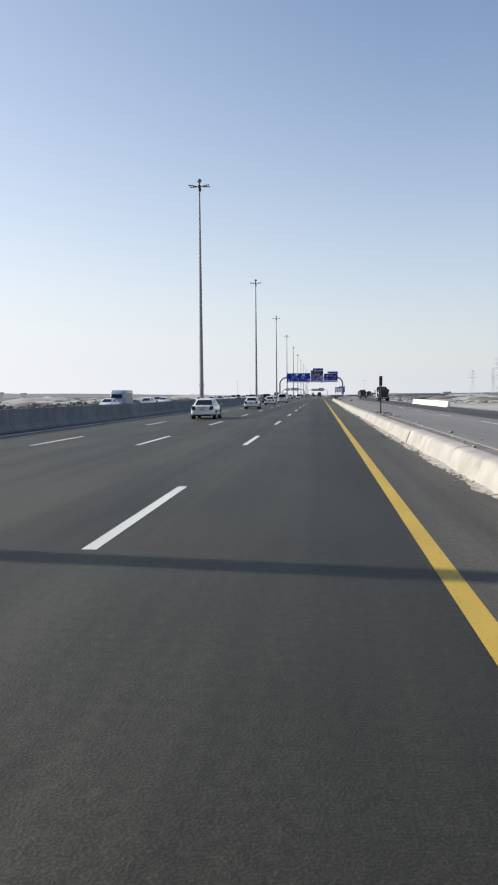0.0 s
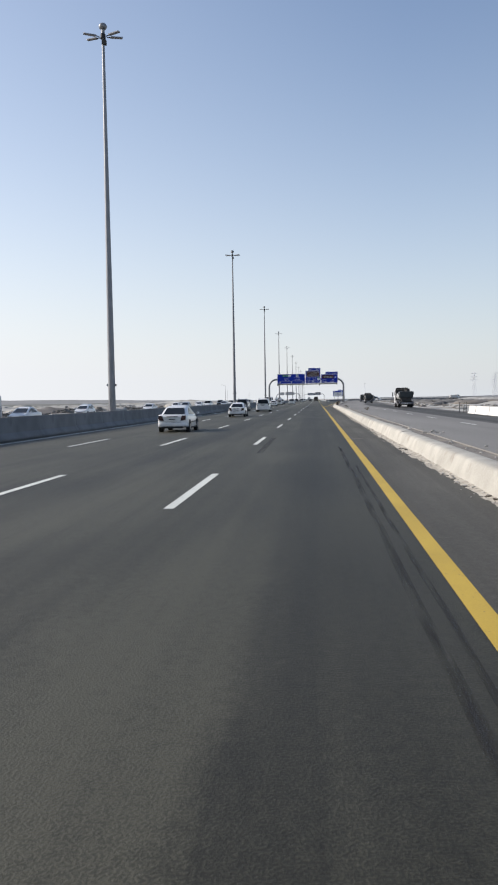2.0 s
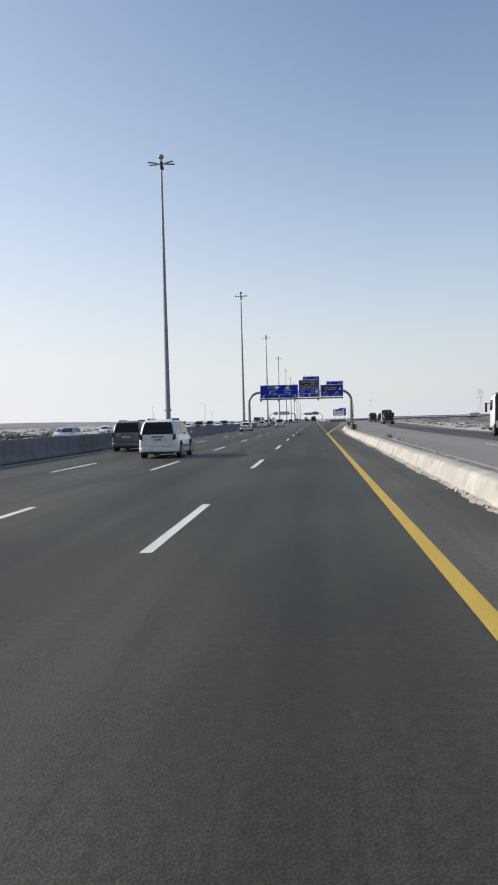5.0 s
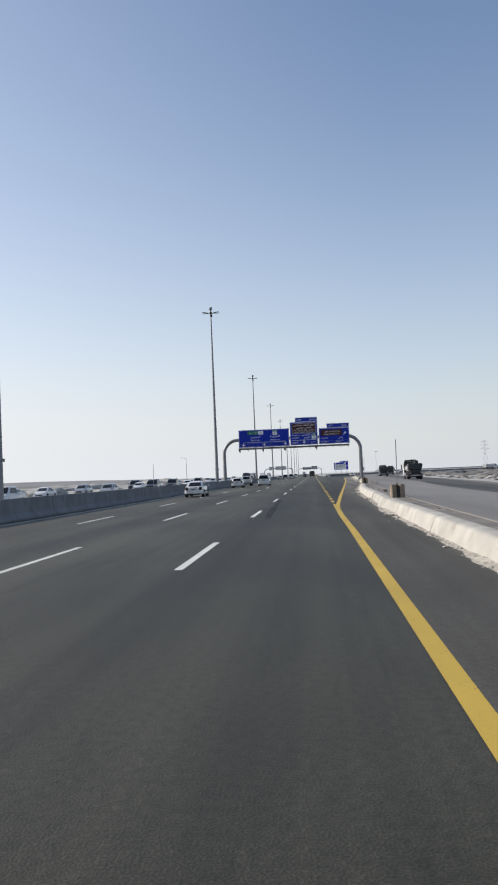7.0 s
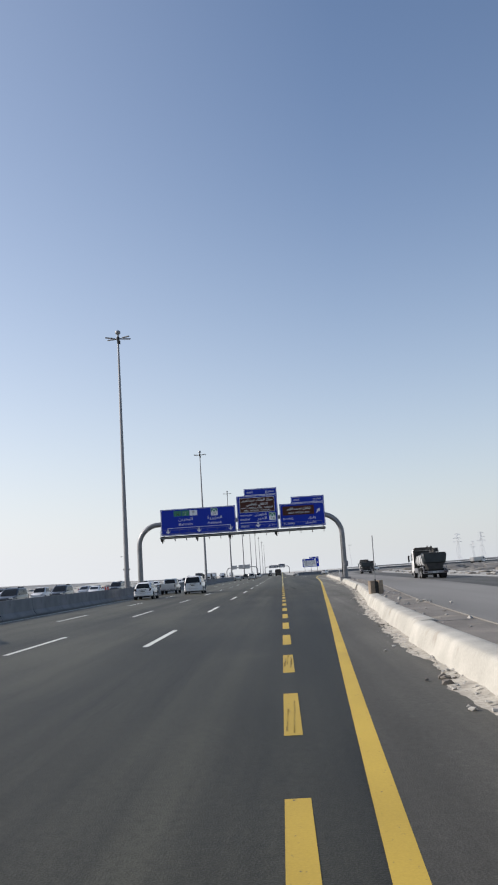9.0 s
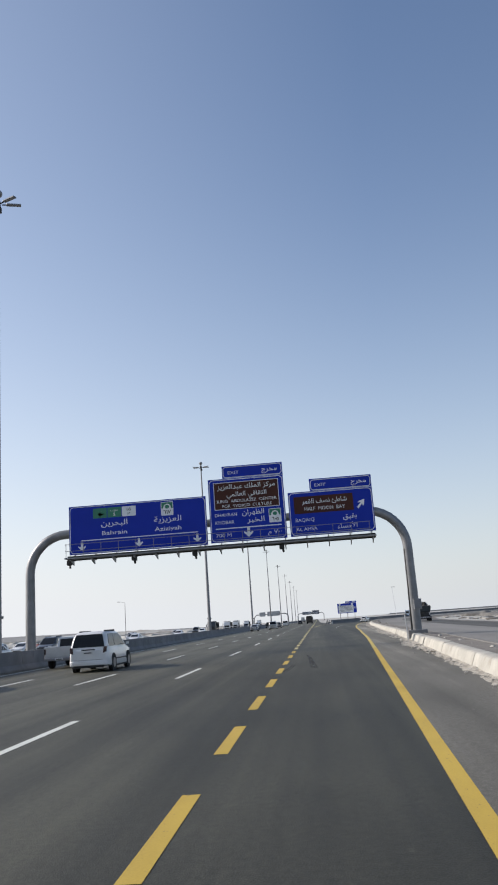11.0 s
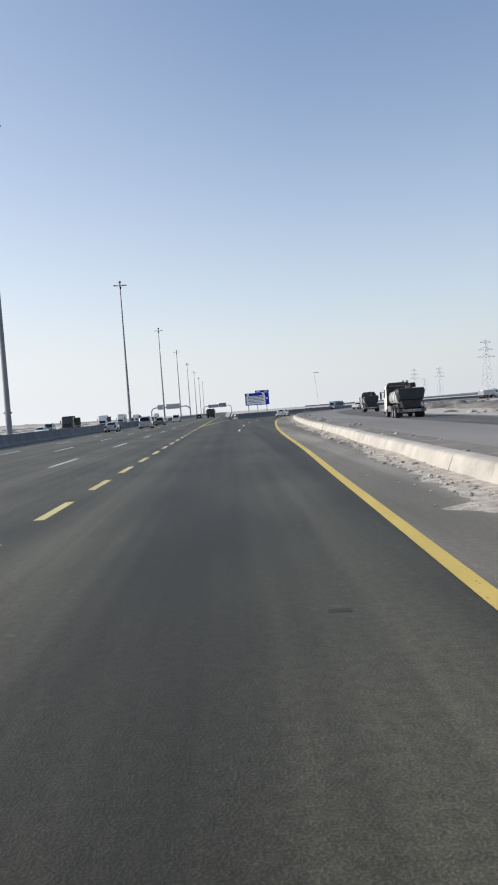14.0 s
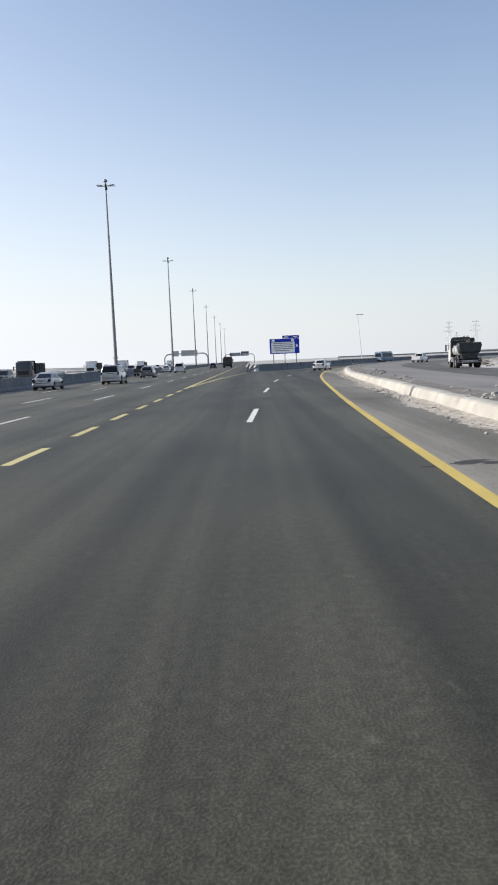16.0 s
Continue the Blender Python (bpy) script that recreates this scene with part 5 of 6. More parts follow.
def tanker(m):
    """The service-road lorry: pale tank with a dark rear end, hose loop and pump on top."""
    c = empty("tanker_truck", "white tanker truck with a dark dished rear end", "truck", "", m)
    lorry_chassis(c, -3.4, 3.0, (-2.4, -1.15, 2.6))
    part("cab", loft(bmesh.new(), [(2.2, 1.12, 1.06, 0.95, 2.95, 0.12), (2.35, 1.2, 1.12, 0.7, 3.05, 0.12), (3.55, 1.2, 1.1, 0.55, 2.9, 0.14), (3.9, 1.1, 1.0, 0.5, 2.05, 0.14)]), M_CARWHITE, c, "dusty white cab", smooth=True)
    pane(c, "windscreen", [(-1.0, 3.87, 1.9), (1.0, 3.87, 1.9), (0.9, 3.62, 2.72), (-0.9, 3.62, 2.72)], (0, 0.03, 0.01))
    part("front_bumper", boxed(-1.18, 1.18, 3.65, 3.98, 0.4, 0.85, bevel=0.05), M_TRIM, c)
    part("cab_back", boxed(-1.08, 1.08, 2.13, 2.2, 1.0, 2.85, bevel=0.02), M_CHASSIS, c, "dark back wall of the cab")
    part("roof_fairing", loft(bmesh.new(), [(2.05, 1.02, 0.9, 2.9, 3.2, 0.08), (2.5, 1.05, 0.92, 2.95, 3.2, 0.08), (3.3, 1.0, 0.9, 2.95, 3.02, 0.04)]), M_TIPPER, c, "dull grey-brown roof fairing", smooth=True)
    part("exhaust_stack", rod(bmesh.new(), (-1.0, 1.95, 0.9), (-1.0, 1.95, 3.05), 0.085, n=10), M_CHASSIS, c, "upright dark exhaust pipe")
    part("ladder_frame", bar(bar(bmesh.new(), (-1.12, 1.75, 1.0), (-1.12, 1.75, 2.9), 0.09, 0.09), (1.12, 1.75, 1.0), (1.12, 1.75, 2.9), 0.09, 0.09), M_CHASSIS, c)
    for s in (-1, 1):
        pane(c, "side_window", [(s * 1.19, 2.7, 1.9), (s * 1.19, 3.45, 1.9), (s * 1.13, 3.35, 2.65), (s * 1.13, 2.7, 2.65)], (s * 0.02, 0, 0))
        part("headlight", boxed(s * 0.85 - 0.18, s * 0.85 + 0.18, 3.96, 4.0, 0.55, 0.75, bevel=0.01), M_CLEAR, c)
        part("mirror", boxed(s * 1.4 - 0.08, s * 1.4 + 0.08, 3.65, 3.78, 1.75, 2.45, bevel=0.03), M_TRIM, c)
        part("mirror_arm", rod(bmesh.new(), (s * 1.1, 3.6, 2.4), (s * 1.4, 3.7, 2.4), 0.02, n=6), M_TRIM, c)
        part("side_locker", boxed(s * 1.05 - 0.12, s * 1.05 + 0.12, -0.25, 1.5, 0.62, 1.12, bevel=0.03), M_RIM, c, "pale steel side locker")
    part("tank", loft(bmesh.new(), [(-3.2, 1.02, 1.0, 1.3, 2.35, 0.42), (-3.0, 1.08, 1.04, 1.25, 2.42, 0.42), (1.2, 1.08, 1.04, 1.25, 2.42, 0.42), (1.4, 0.95, 0.9, 1.35, 2.36, 0.4)]), M_TANK, c, "dusty pale tank", smooth=True)
    for y in (-1.9, -0.6, 0.7):
        part("tank_band", loft(bmesh.new(), [(y - 0.05, 1.1, 1.06, 1.23, 2.44, 0.42), (y + 0.05, 1.1, 1.06, 1.23, 2.44, 0.42)]), M_CHASSIS, c, "dark strap round the tank", smooth=True)
    part("rear_end", loft(bmesh.new(), [(-4.05, 0.92, 1.06, 1.62, 2.44, 0.2), (-3.9, 1.06, 1.18, 1.5, 2.54, 0.24), (-3.2, 1.08, 1.2, 1.4, 2.56, 0.24)]), M_TEAL, c, "dark dished rear end", smooth=True)
    part("rear_rim", tube(bmesh.new(), [(-1.08, -4.0, 2.48), (1.08, -4.0, 2.48)], 0.05, 8), M_CHASSIS, c)
    part("discharge_chute", loft(bmesh.new(), [(-3.95, 0.7, 0.85, 0.95, 1.6, 0.1), (-3.2, 0.8, 0.95, 0.9, 1.6, 0.1)]), M_CHASSIS, c, "narrow dark chute under the rear end", smooth=True)
    part("valve_box", boxed(-0.6, 0.6, -3.6, -3.22, 0.75, 1.2, bevel=0.06), M_CHASSIS, c)
    for s in (-1, 1):
        part("mud_flap", boxed(s * 0.92 - 0.26, s * 0.92 + 0.26, -3.2, -3.17, 0.2, 0.95), M_RUBBER, c)
    part("hatch", rod(bmesh.new(), (0.35, -2.6, 2.6), (0.35, -2.6, 3.0), 0.35, 0.3, 16), M_CHASSIS, c, "dark filler hatch")
    part("hatch", rod(bmesh.new(), (0.4, -0.6, 2.4), (0.4, -0.6, 2.8), 0.32, 0.28, 16), M_CHASSIS, c)
    for x in (-0.35, 0.0):
        part("ladder_hoop", tube(bmesh.new(), [(x, -2.9, 2.7), (x, -2.9, 3.05), (x, -2.75, 3.2), (x, -2.2, 3.2), (x, -2.05, 3.05), (x, -2.05, 2.7)], 0.035, 8), M_CHASSIS, c)
    part("walk_plate", boxed(-0.5, 0.6, -3.0, 1.2, 2.44, 2.5), M_STEEL, c)
    part("rear_bumper", boxed(-1.2, 1.2, -3.95, -3.8, 0.55, 0.8, bevel=0.03), M_RIM, c, "pale steel rear bumper")
    for s in (-1, 1):
        part("mudguard", tube(bmesh.new(), [(s * 1.0, -3.25, 0.6), (s * 1.0, -3.15, 1.0), (s * 1.0, -2.6, 1.14), (s * 1.0, -1.0, 1.14), (s * 1.0, -0.5, 0.95), (s * 1.0, -0.45, 0.6)], 0.06, 8), M_RIM, c)
        part("tail_light", boxed(s * 0.95 - 0.16, s * 0.95 + 0.16, -3.98, -3.95, 0.62, 0.75, bevel=0.01), M_REDLAMP, c)
        part("stay", bar(bmesh.new(), (s * 1.1, -3.85, 0.7), (s * 1.1, -3.3, 1.4), 0.06, 0.06), M_RIM, c)
    plate = part("number_plate", boxed(-0.25, 0.25, -3.97, -3.955, 0.6, 0.75), M_PLATE, c)
    part("plate_bar", boxed(-0.18, 0.18, -3.975, -3.9705, 0.65, 0.7), M_BLACK, plate)
    return c


def box_van(colour, label, m, group, name="minibus", L=6.2, W=2.1, H=2.55):
    c = empty(name, label, "bus" if name == "minibus" else "truck", group, m)
    w, h = W / 2, L / 2
    part("body", loft(bmesh.new(), [(-h, w - 0.1, w - 0.16, 0.45, H - 0.1, 0.12), (-h + 0.15, w, w - 0.06, 0.35, H, 0.15), (h - 1.3, w, w - 0.06, 0.35, H, 0.15), (h - 0.5, w, w - 0.1, 0.35, H - 0.5, 0.15), (h, w - 0.12, w - 0.2, 0.4, 1.2, 0.12)]), colour, c, smooth=True)
    pane(c, "rear_window", [(-w + 0.3, -h - 0.01, 1.35), (w - 0.3, -h - 0.01, 1.35), (w - 0.35, -h + 0.0, H - 0.4), (-w + 0.35, -h + 0.0, H - 0.4)], (0, -0.02, 0))
    pane(c, "windscreen", [(-w + 0.2, h - 0.1, 1.35), (w - 0.2, h - 0.1, 1.35), (w - 0.3, h - 0.5, H - 0.6), (-w + 0.3, h - 0.5, H - 0.6)], (0, 0.05, 0.03))
    for s in (-1, 1):
        for k in range(4):
            y = -h + 0.6 + k * 1.15
            pane(c, "side_window", [(s * (w - 0.02), y, 1.35), (s * (w - 0.02), y + 1.0, 1.35), (s * (w - 0.05), y + 1.0, H - 0.4), (s * (w - 0.05), y, H - 0.4)], (s * 0.025, 0, 0))
        part("tail_light", boxed(s * (w - 0.2) - 0.08, s * (w - 0.2) + 0.08, -h - 0.03, -h + 0.02, 0.85, 1.25, bevel=0.01), M_REDLAMP, c)
        part("headlight", boxed(s * (w - 0.4) - 0.16, s * (w - 0.4) + 0.16, h - 0.1, h + 0.01, 0.75, 0.95, bevel=0.02), M_CLEAR, c)
        for y in (-h + 1.3, h - 1.1):
            wheel(c, s * (w - 0.12), y, 0.38, 0.24, s)
    part("rear_bumper", boxed(-w + 0.05, w - 0.05, -h - 0.12, -h + 0.1, 0.4, 0.6, bevel=0.04), M_TRIM, c)
    return c


def box_truck(colour, box_colour, label, m, group):
    c = empty("box_truck", label, "truck", group, m)
    lorry_chassis(c, -3.8, 3.0, (-2.6, 2.7))
    lorry_cab(c, 3.9, colour, top=2.8)
    part("cargo_box", boxed(-1.22, 1.22, -3.9, 1.7, 1.05, 3.5, bevel=0.04), box_colour, c)
    for s in (-1, 1):
        part("rear_door", boxed(min(s * 0.02, s * 1.15), max(s * 0.02, s * 1.15), -3.94, -3.9, 1.12, 3.42, bevel=0.01), box_colour, c)
        part("tail_light", boxed(s * 1.0 - 0.16, s * 1.0 + 0.16, -3.98, -3.9, 0.8, 0.94, bevel=0.01), M_REDLAMP, c)
    return c


AHEAD = "traffic on the motorway"
first_sedan = car(SEDAN, M_CARWHITE, "white four-door sedan driving in the middle lane", "car", pose(-8.3, 132, 0), AHEAD)
for x, y in ((-8.2, 57), (-8.1, 95), (-10.8, 246)):
    copy_thing(first_sedan, pose(x, y, 0))
car(SUV, M_CARWHITE, "large white off-road car with a dark rear window", "car", pose(-7.7, 163, 0), AHEAD)
car(SUV, M_CARGREY, "dark grey off-road car in the fast lane", "car", pose(-11.6, 173, 0), AHEAD)
car(HATCH, M_CARWHITE, "white hatchback car near the median", "car", pose(-11.6, 295, 0), AHEAD)
car(SUV, M_CARWHITE, "white off-road car with black roof rails", "car", pose(-8.2, 306, 0), AHEAD)
pickup(M_CARSILVER, "silver crew-cab pickup truck in the fast lane", pose(-11.8, 313, 0), AHEAD)
pickup(M_CARDARK, "dark pickup truck in the fast lane", pose(-11.8, 506, 0), AHEAD)
car(SEDAN, M_CARSILVER, "silver sedan near the median", "car", pose(-11.4, 446, 0), AHEAD)
car(SUV, M_CARSILVER, "silver off-road car in the middle lane", "car", pose(-7.9, 458, 0), AHEAD)
car(HATCH, M_CARGREY, "grey hatchback car in the middle lane", "car", pose(-8.1, 486, 0), AHEAD)
car(SEDAN, M_CARWHITE, "white sedan near the median barrier", "car", pose(-11.9, 545, 0), AHEAD)
car(SUV, M_CARWHITE, "white off-road car far ahead", "car", pose(-8.0, 533, 0), AHEAD)
car(HATCH, M_CARDARK, "dark hatchback car far ahead", "car", pose(-4.5, 596, 0), AHEAD)
tipper(M_TIPPER, M_CARGREY, "brown tipper truck with a ribbed body in the slow lane", pose(-0.7, 602, 0), AHEAD)
box_truck(M_CARWHITE, M_CARSILVER, "pale box truck far ahead", pose(-8, 860, 0), AHEAD)
car(SEDAN, M_CARWHITE, "white sedan following the bend of the exit ramp", "car", pose(15.5, 489, 0, 0, 0, -19), AHEAD)
box_van(M_BUSBLUE, "pale blue minibus on the exit ramp", pose(37, 566, 0, 0, 0, -36), AHEAD)
lorry = tanker(pose(27.8, 462, 0.06, 0, 0, -7))
tipper(M_CARSILVER, M_CARWHITE, "white tipper truck on the service road bend", pose(93, 600, 0.05, 0, 0, -56), AHEAD)
for x, y, z, a in ((13.9, 180, 0.12, 0), (16.0, 302, 0.08, -1), (20.2, 404, 0.06, -3)):
    copy_thing(lorry, pose(x, y, z, 0, 0, a))
pickup(M_CARWHITE, "white pickup truck on the service road", pose(36, 522, 0.05, 0, 0, -28), AHEAD)

ONCOMING = "oncoming traffic beyond the median"
far_sedan = car(SEDAN, M_CARWHITE, "white sedan on the opposite carriageway", "car", pose(-26, 96, -0.05, 0, 0, 180), ONCOMING)
far_suv = car(SUV, M_CARDARK, "dark off-road car on the opposite carriageway", "car", pose(-26, 318, -0.05, 0, 0, 180), ONCOMING)
far_pick = pickup(M_CARWHITE, "white pickup truck on the opposite carriageway", pose(-26, 238, -0.05, 0, 0, 180), ONCOMING)
far_silver = car(HATCH, M_CARSILVER, "silver hatchback car on the opposite carriageway", "car", pose(-26.5, 274, -0.05, 0, 0, 180), ONCOMING)
far_lorry = tipper(M_TIPPER, M_CARWHITE, "white-cabbed tipper truck on the opposite carriageway", pose(-30, 560, -0.05, 0, 0, 180), ONCOMING)
far_box = box_truck(M_CARWHITE, M_CARSILVER, "white box truck on the opposite carriageway", pose(-33, 620, -0.05, 0, 0, 180), ONCOMING)
box_van(M_BUSBLUE, "pale blue minibus on the opposite carriageway", pose(-29.5, 116, -0.05, 0, 0, 180), ONCOMING)
for thing, x, y in ((far_sedan, -29.5, 148), (far_sedan, -26, 171), (far_silver, -33, 160), (far_sedan, -29.8, 249), (far_pick, -29.6, 322), (far_sedan, -26, 336),
                    (far_suv, -26.2, 352), (far_sedan, -33, 386), (far_sedan, -26, 392), (far_silver, -29.5, 405), (far_silver, -30, 452), (far_sedan, -26, 466), (far_suv, -33.4, 505),
                    (far_suv, -26, 590), (far_lorry, -30, 640), (far_pick, -26, 650), (far_sedan, -29.6, 700), (far_box, -33, 760), (far_sedan, -26, 118), (far_silver, -26, 205), (far_sedan, -29.5, 214), (far_silver, -29.7, 345), (far_sedan, -33, 362), (far_sedan, -33, 246), (far_sedan, -33, 268), (far_silver, -33.2, 285), (far_suv, -26, 300), (far_sedan, -29.6, 306), (far_suv, -33, 318), (far_suv, -29.6, 376), (far_pick, -33, 420), (far_sedan, -26, 432)):
    copy_thing(thing, pose(x, y, -0.05, 0, 0, 180))
tipper(M_CHASSIS, M_CARDARK, "dark tipper truck on the opposite carriageway", pose(-27.5, 499, -0.05, 0, 0, 180), ONCOMING)

# ---------------------------------------------------------------- roadside
# sand washed along the foot of the low wall
drift = bmesh.new()
spots = along(kerb[:], 0.3)
spots = [(p, a) for p, a in spots if -5 < p.y < 520]


def sand_reach(y):
    """How far the sand lies out from the wall."""
    bulk = 0.5 + 0.5 * noise.noise((y * 0.11, 3.1, 0)) + 0.35 * noise.noise((y * 0.6, 7.7, 0))
    ragged = 0.14 * noise.noise((y * 1.7, 1.3, 0)) + 0.07 * noise.noise((y * 5.1, 2.9, 0))
    reach = max(0.04, 0.1 + 0.5 * bulk + ragged) * (0.55 + 0.4 * spread(y, 185, 250) + 0.85 * spread(y, 290, 370))
    return reach + 0.4 * math.exp(-((y - 311) / 4) ** 2) + 0.4 * math.exp(-((y - 350) / 5) ** 2) + 0.75 * math.exp(-((y - 346.6) / 0.5) ** 2), max(0.0, bulk)


rows_ = []
for p, a in along([q for q in kerb if -5 < q.y < 520], 0.14):
    side = Vector((math.cos(a), math.sin(a)))
    reach, bulk = sand_reach(p.y)
    row = []
    for k in (0.0, 0.12, 0.3, 0.5, 0.75, 1.0):
        q = p + side * (0.14 - (reach + 0.14) * (1 - k))
        lump = noise.noise((q.x * 3.1, q.y * 3.1, 1)) + 0.6 * noise.noise((q.x * 8, q.y * 8, 4))
        row.append(drift.verts.new((q.x + 0.03 * noise.noise((q.y * 7, k * 5, 2)), q.y, 0.003 + (0.012 + 0.1 * bulk) * k ** 1.6 + (0.016 * lump * min(1, 3 * k) if k < 1 else 0.01) + 0.006 * k)))
    rows_.append(row)
for q, r in zip(rows_, rows_[1:]):
    for k in range(5):
        drift.faces.new((q[k], q[k + 1], r[k + 1], r[k]))
bmesh.ops.recalc_face_normals(drift, faces=drift.faces)
tagged(part("sand_drift", drift, M_DRIFT, smooth=True), "pale windblown sand banked against the low wall", "sand", kind="stuff")


def unit_ball(level):
    bm = bmesh.new()
    bmesh.ops.create_icosphere(bm, subdivisions=level, radius=1)
    bm.verts.ensure_lookup_table()
    got = [v.co.copy() for v in bm.verts], [[v.index for v in f.verts] for f in bm.faces]
    bm.free()
    return got


STONE, HUMMOCK = unit_ball(1), unit_ball(3)


class Pile:
    """Many small lumps gathered into one mesh."""

    def __init__(self):
        self.points, self.faces = [], []

    def add(self, ball, m, shift):
        base = len(self.points)
        self.points += [tuple(m @ c + shift(m @ c)) for c in ball[0]]
        self.faces += [[base + k for k in f] for f in ball[1]]

    def done(self, name, material, smooth=False):
        mesh = bpy.data.meshes.new(name)
        mesh.from_pydata(self.points, [], self.faces)
        mesh.materials.append(material)
        if smooth:
            mesh.shade_smooth()
        return new(name, mesh)


def stone(pile, x, y, z, r):
    m = Matrix.Translation((x, y, z)) @ Matrix.Rotation(random.random() * 6, 4, "Z") @ Matrix.Diagonal((r, r * random.uniform(0.5, 1.3), r * random.uniform(0.35, 0.7), 1))
    pile.add(STONE, m, lambda c: r * 0.35 * Vector((random.uniform(-1, 1), random.uniform(-1, 1), random.uniform(-0.6, 0.6))))


crumbs = Pile()
for p, a in spots[::1]:
    side = Vector((math.cos(a), math.sin(a)))
    for _ in range(5):
        if random.random() < 0.5 + 0.5 * spread(p.y, 200, 300):
            q = p - side * (abs(random.gauss(0, 0.55 * sand_reach(p.y)[0] + 0.08)) - 0.12) + Vector((0, random.uniform(-0.2, 0.2)))
            stone(crumbs, q.x, q.y, 0.025, random.choice((0.012, 0.018, 0.018, 0.025, 0.025, 0.035, 0.05)))
for p, a in spots:
    if p.y > 300 and random.random() < 0.3:
        side = Vector((math.cos(a), math.sin(a)))
        q = p - side * random.uniform(-0.05, 0.75)
        stone(crumbs, q.x, q.y, 0.03, random.choice((0.05, 0.06, 0.08, 0.11)))
tagged(crumbs.done("wall_crumbs", M_RUBBLE), "crumbs of broken concrete and gravel beside the wall", "gravel", kind="stuff")
crumbs = Pile()
for p, a in along([q for q in aside(kerb, 0.95) if -5 < q.y < 560], 0.8):
    if random.random() < 0.75:
        stone(crumbs, p.x + random.uniform(-0.35, 0.5), p.y, raised(p.y) + 0.01, random.choice((0.02, 0.03, 0.05, 0.09)))
tagged(crumbs.done("strip_rubble", M_RUBBLE), "scattered stones and rubbish on the dirt strip behind the wall", "gravel", kind="stuff")

# heaps of rubble on the wall's far side
for y, n, s in ((45.6, 110, 0.1), (52, 70, 0.075), (78, 12, 0.07), (167.5, 16, 0.1), (246, 12, 0.09), (381, 16, 0.12), (402, 22, 0.14), (423, 16, 0.13), (437, 20, 0.16), (487, 18, 0.2)):
    at = next(p for p in kerb if p.y >= y)
    at = at + Vector((0.85 if y < 60 else 1.25, y - at.y))
    bm = Pile()
    for _ in range(n):
        dx, dy = random.gauss(0, s * 3), random.gauss(0, s * 3.5)
        stone(bm, dx, dy, random.uniform(0, 2.4 * s) * math.exp(-(dx * dx + dy * dy) / (18 * s * s)), s * random.uniform(0.3, 0.95))
    heap = tagged(bm.done("rubble_heap", M_RUBBLE), "small heap of broken concrete on the dirt strip", "rubble", "rubble heaps", "stuff")
    heap.location = (at.x, at.y, raised(y) + 0.02)

# loose dark scraps and lumps at the foot of the wall
scraps = Pile()
for y in (31, 41, 55.5, 57.4, 63, 76, 92, 118, 141, 166.5, 168, 184, 203, 221, 231.8, 243, 262, 281, 301, 333, 347, 355, 366, 380, 386, 404, 418, 431, 452):
    at = next(p for p in kerb if p.y >= y)
    for _ in range(5):
        stone(scraps, at.x - abs(random.gauss(0.1, 0.18)), y + random.gauss(0, 0.35), 0.03, random.choice((0.03, 0.04, 0.06, 0.08)))
tagged(scraps.done("dark_scraps", M_DARKSOIL), "dark scraps of rubber and broken asphalt by the wall", "rubble", kind="stuff")
for x, y in ((14.25, 131.5), (14.9, 132.6), (15.2, 133.0)):
    stake = empty("stake", "short dark steel stake beside the white blocks", "post", "stakes by the service road", pose(x, y, 0, 0, 2))
    part("shaft", rod(bmesh.new(), (0, 0, 0), (0, 0, 1.15), 0.035, 0.03, 8), M_CHASSIS, stake)

# dry shrubs on the dirt strip
SHRUBS = ((5.3, 136.5, 0.4), (4.35, 220.5, 0.22), (4.3, 172, 0.3))
for x, y, tall in SHRUBS:
    shrub = empty("dry_shrub", "small dry grey-brown shrub on the dirt strip", "shrub", "dry shrubs beside the road", pose(x, y, raised(y) - 0.03))
    for name, n, r in (("twigs", 34, 0.006), ("seed_tufts", 26, 0.012)):
        bm = bmesh.new()
        for _ in range(n):
            a, lean = random.uniform(0, 6.28), random.uniform(0.15, 1.0)
            top = Vector((math.cos(a) * lean * tall, math.sin(a) * lean * tall, tall * random.uniform(0.5, 1.0)))
            low = top * (0.0 if name == "twigs" else 0.72)
            bar(bm, low, top, r, r)
        part(name, bm, M_TWIG, shrub)

# marker posts
post = empty("signal_post", "slim grey post with a dark box on top", "post", "", pose(3.42, 45.6, 0.5))
part("pole", rod(bmesh.new(), (0, 0, -0.06), (0, 0, 1.7), 0.04), M_CHASSIS, post)
part("head", boxed(-0.09, 0.09, -0.07, 0.07, 1.62, 2.18, bevel=0.02), M_CHASSIS, post, "dark box head")
part("foot", boxed(-0.14, 0.14, -0.14, 0.14, 0, 0.06, bevel=0.01), M_RUBBLE, post)
for x, y, tall in ((5.5, 258.2, 2.75), (3.98, 210.3, 2.75), (-18.6, 212.6, 3.6), (-18.4, 263.2, 3.6)):
    mk = empty("marker_post", "thin steel post standing in a rusty box base", "post", "marker posts on the dirt strip", pose(x, y, raised(y) - 0.02 if x > 0 else 0.0, 0, 0, 8))
    for a, b in ((-0.3, -0.09), (0.09, 0.3)):
        part("box_base", boxed(a, b, -0.24, 0.24, 0, 0.64, bevel=0.014), M_RUST, mk, "rust-streaked block of the base")
    part("fin", boxed(-0.09, 0.09, -0.15, 0.15, 0.0, 0.6), M_CHASSIS, mk, "dark web between the blocks")
    part("lifting_eye", boxed(-0.03, 0.03, -0.04, 0.04, 0.6, 0.7, bevel=0.01), M_CHASSIS, mk)
    part("pole", rod(bmesh.new(), (0, 0, 0.5), (0.03, 0, tall), 0.022, n=8), M_STEEL, mk)
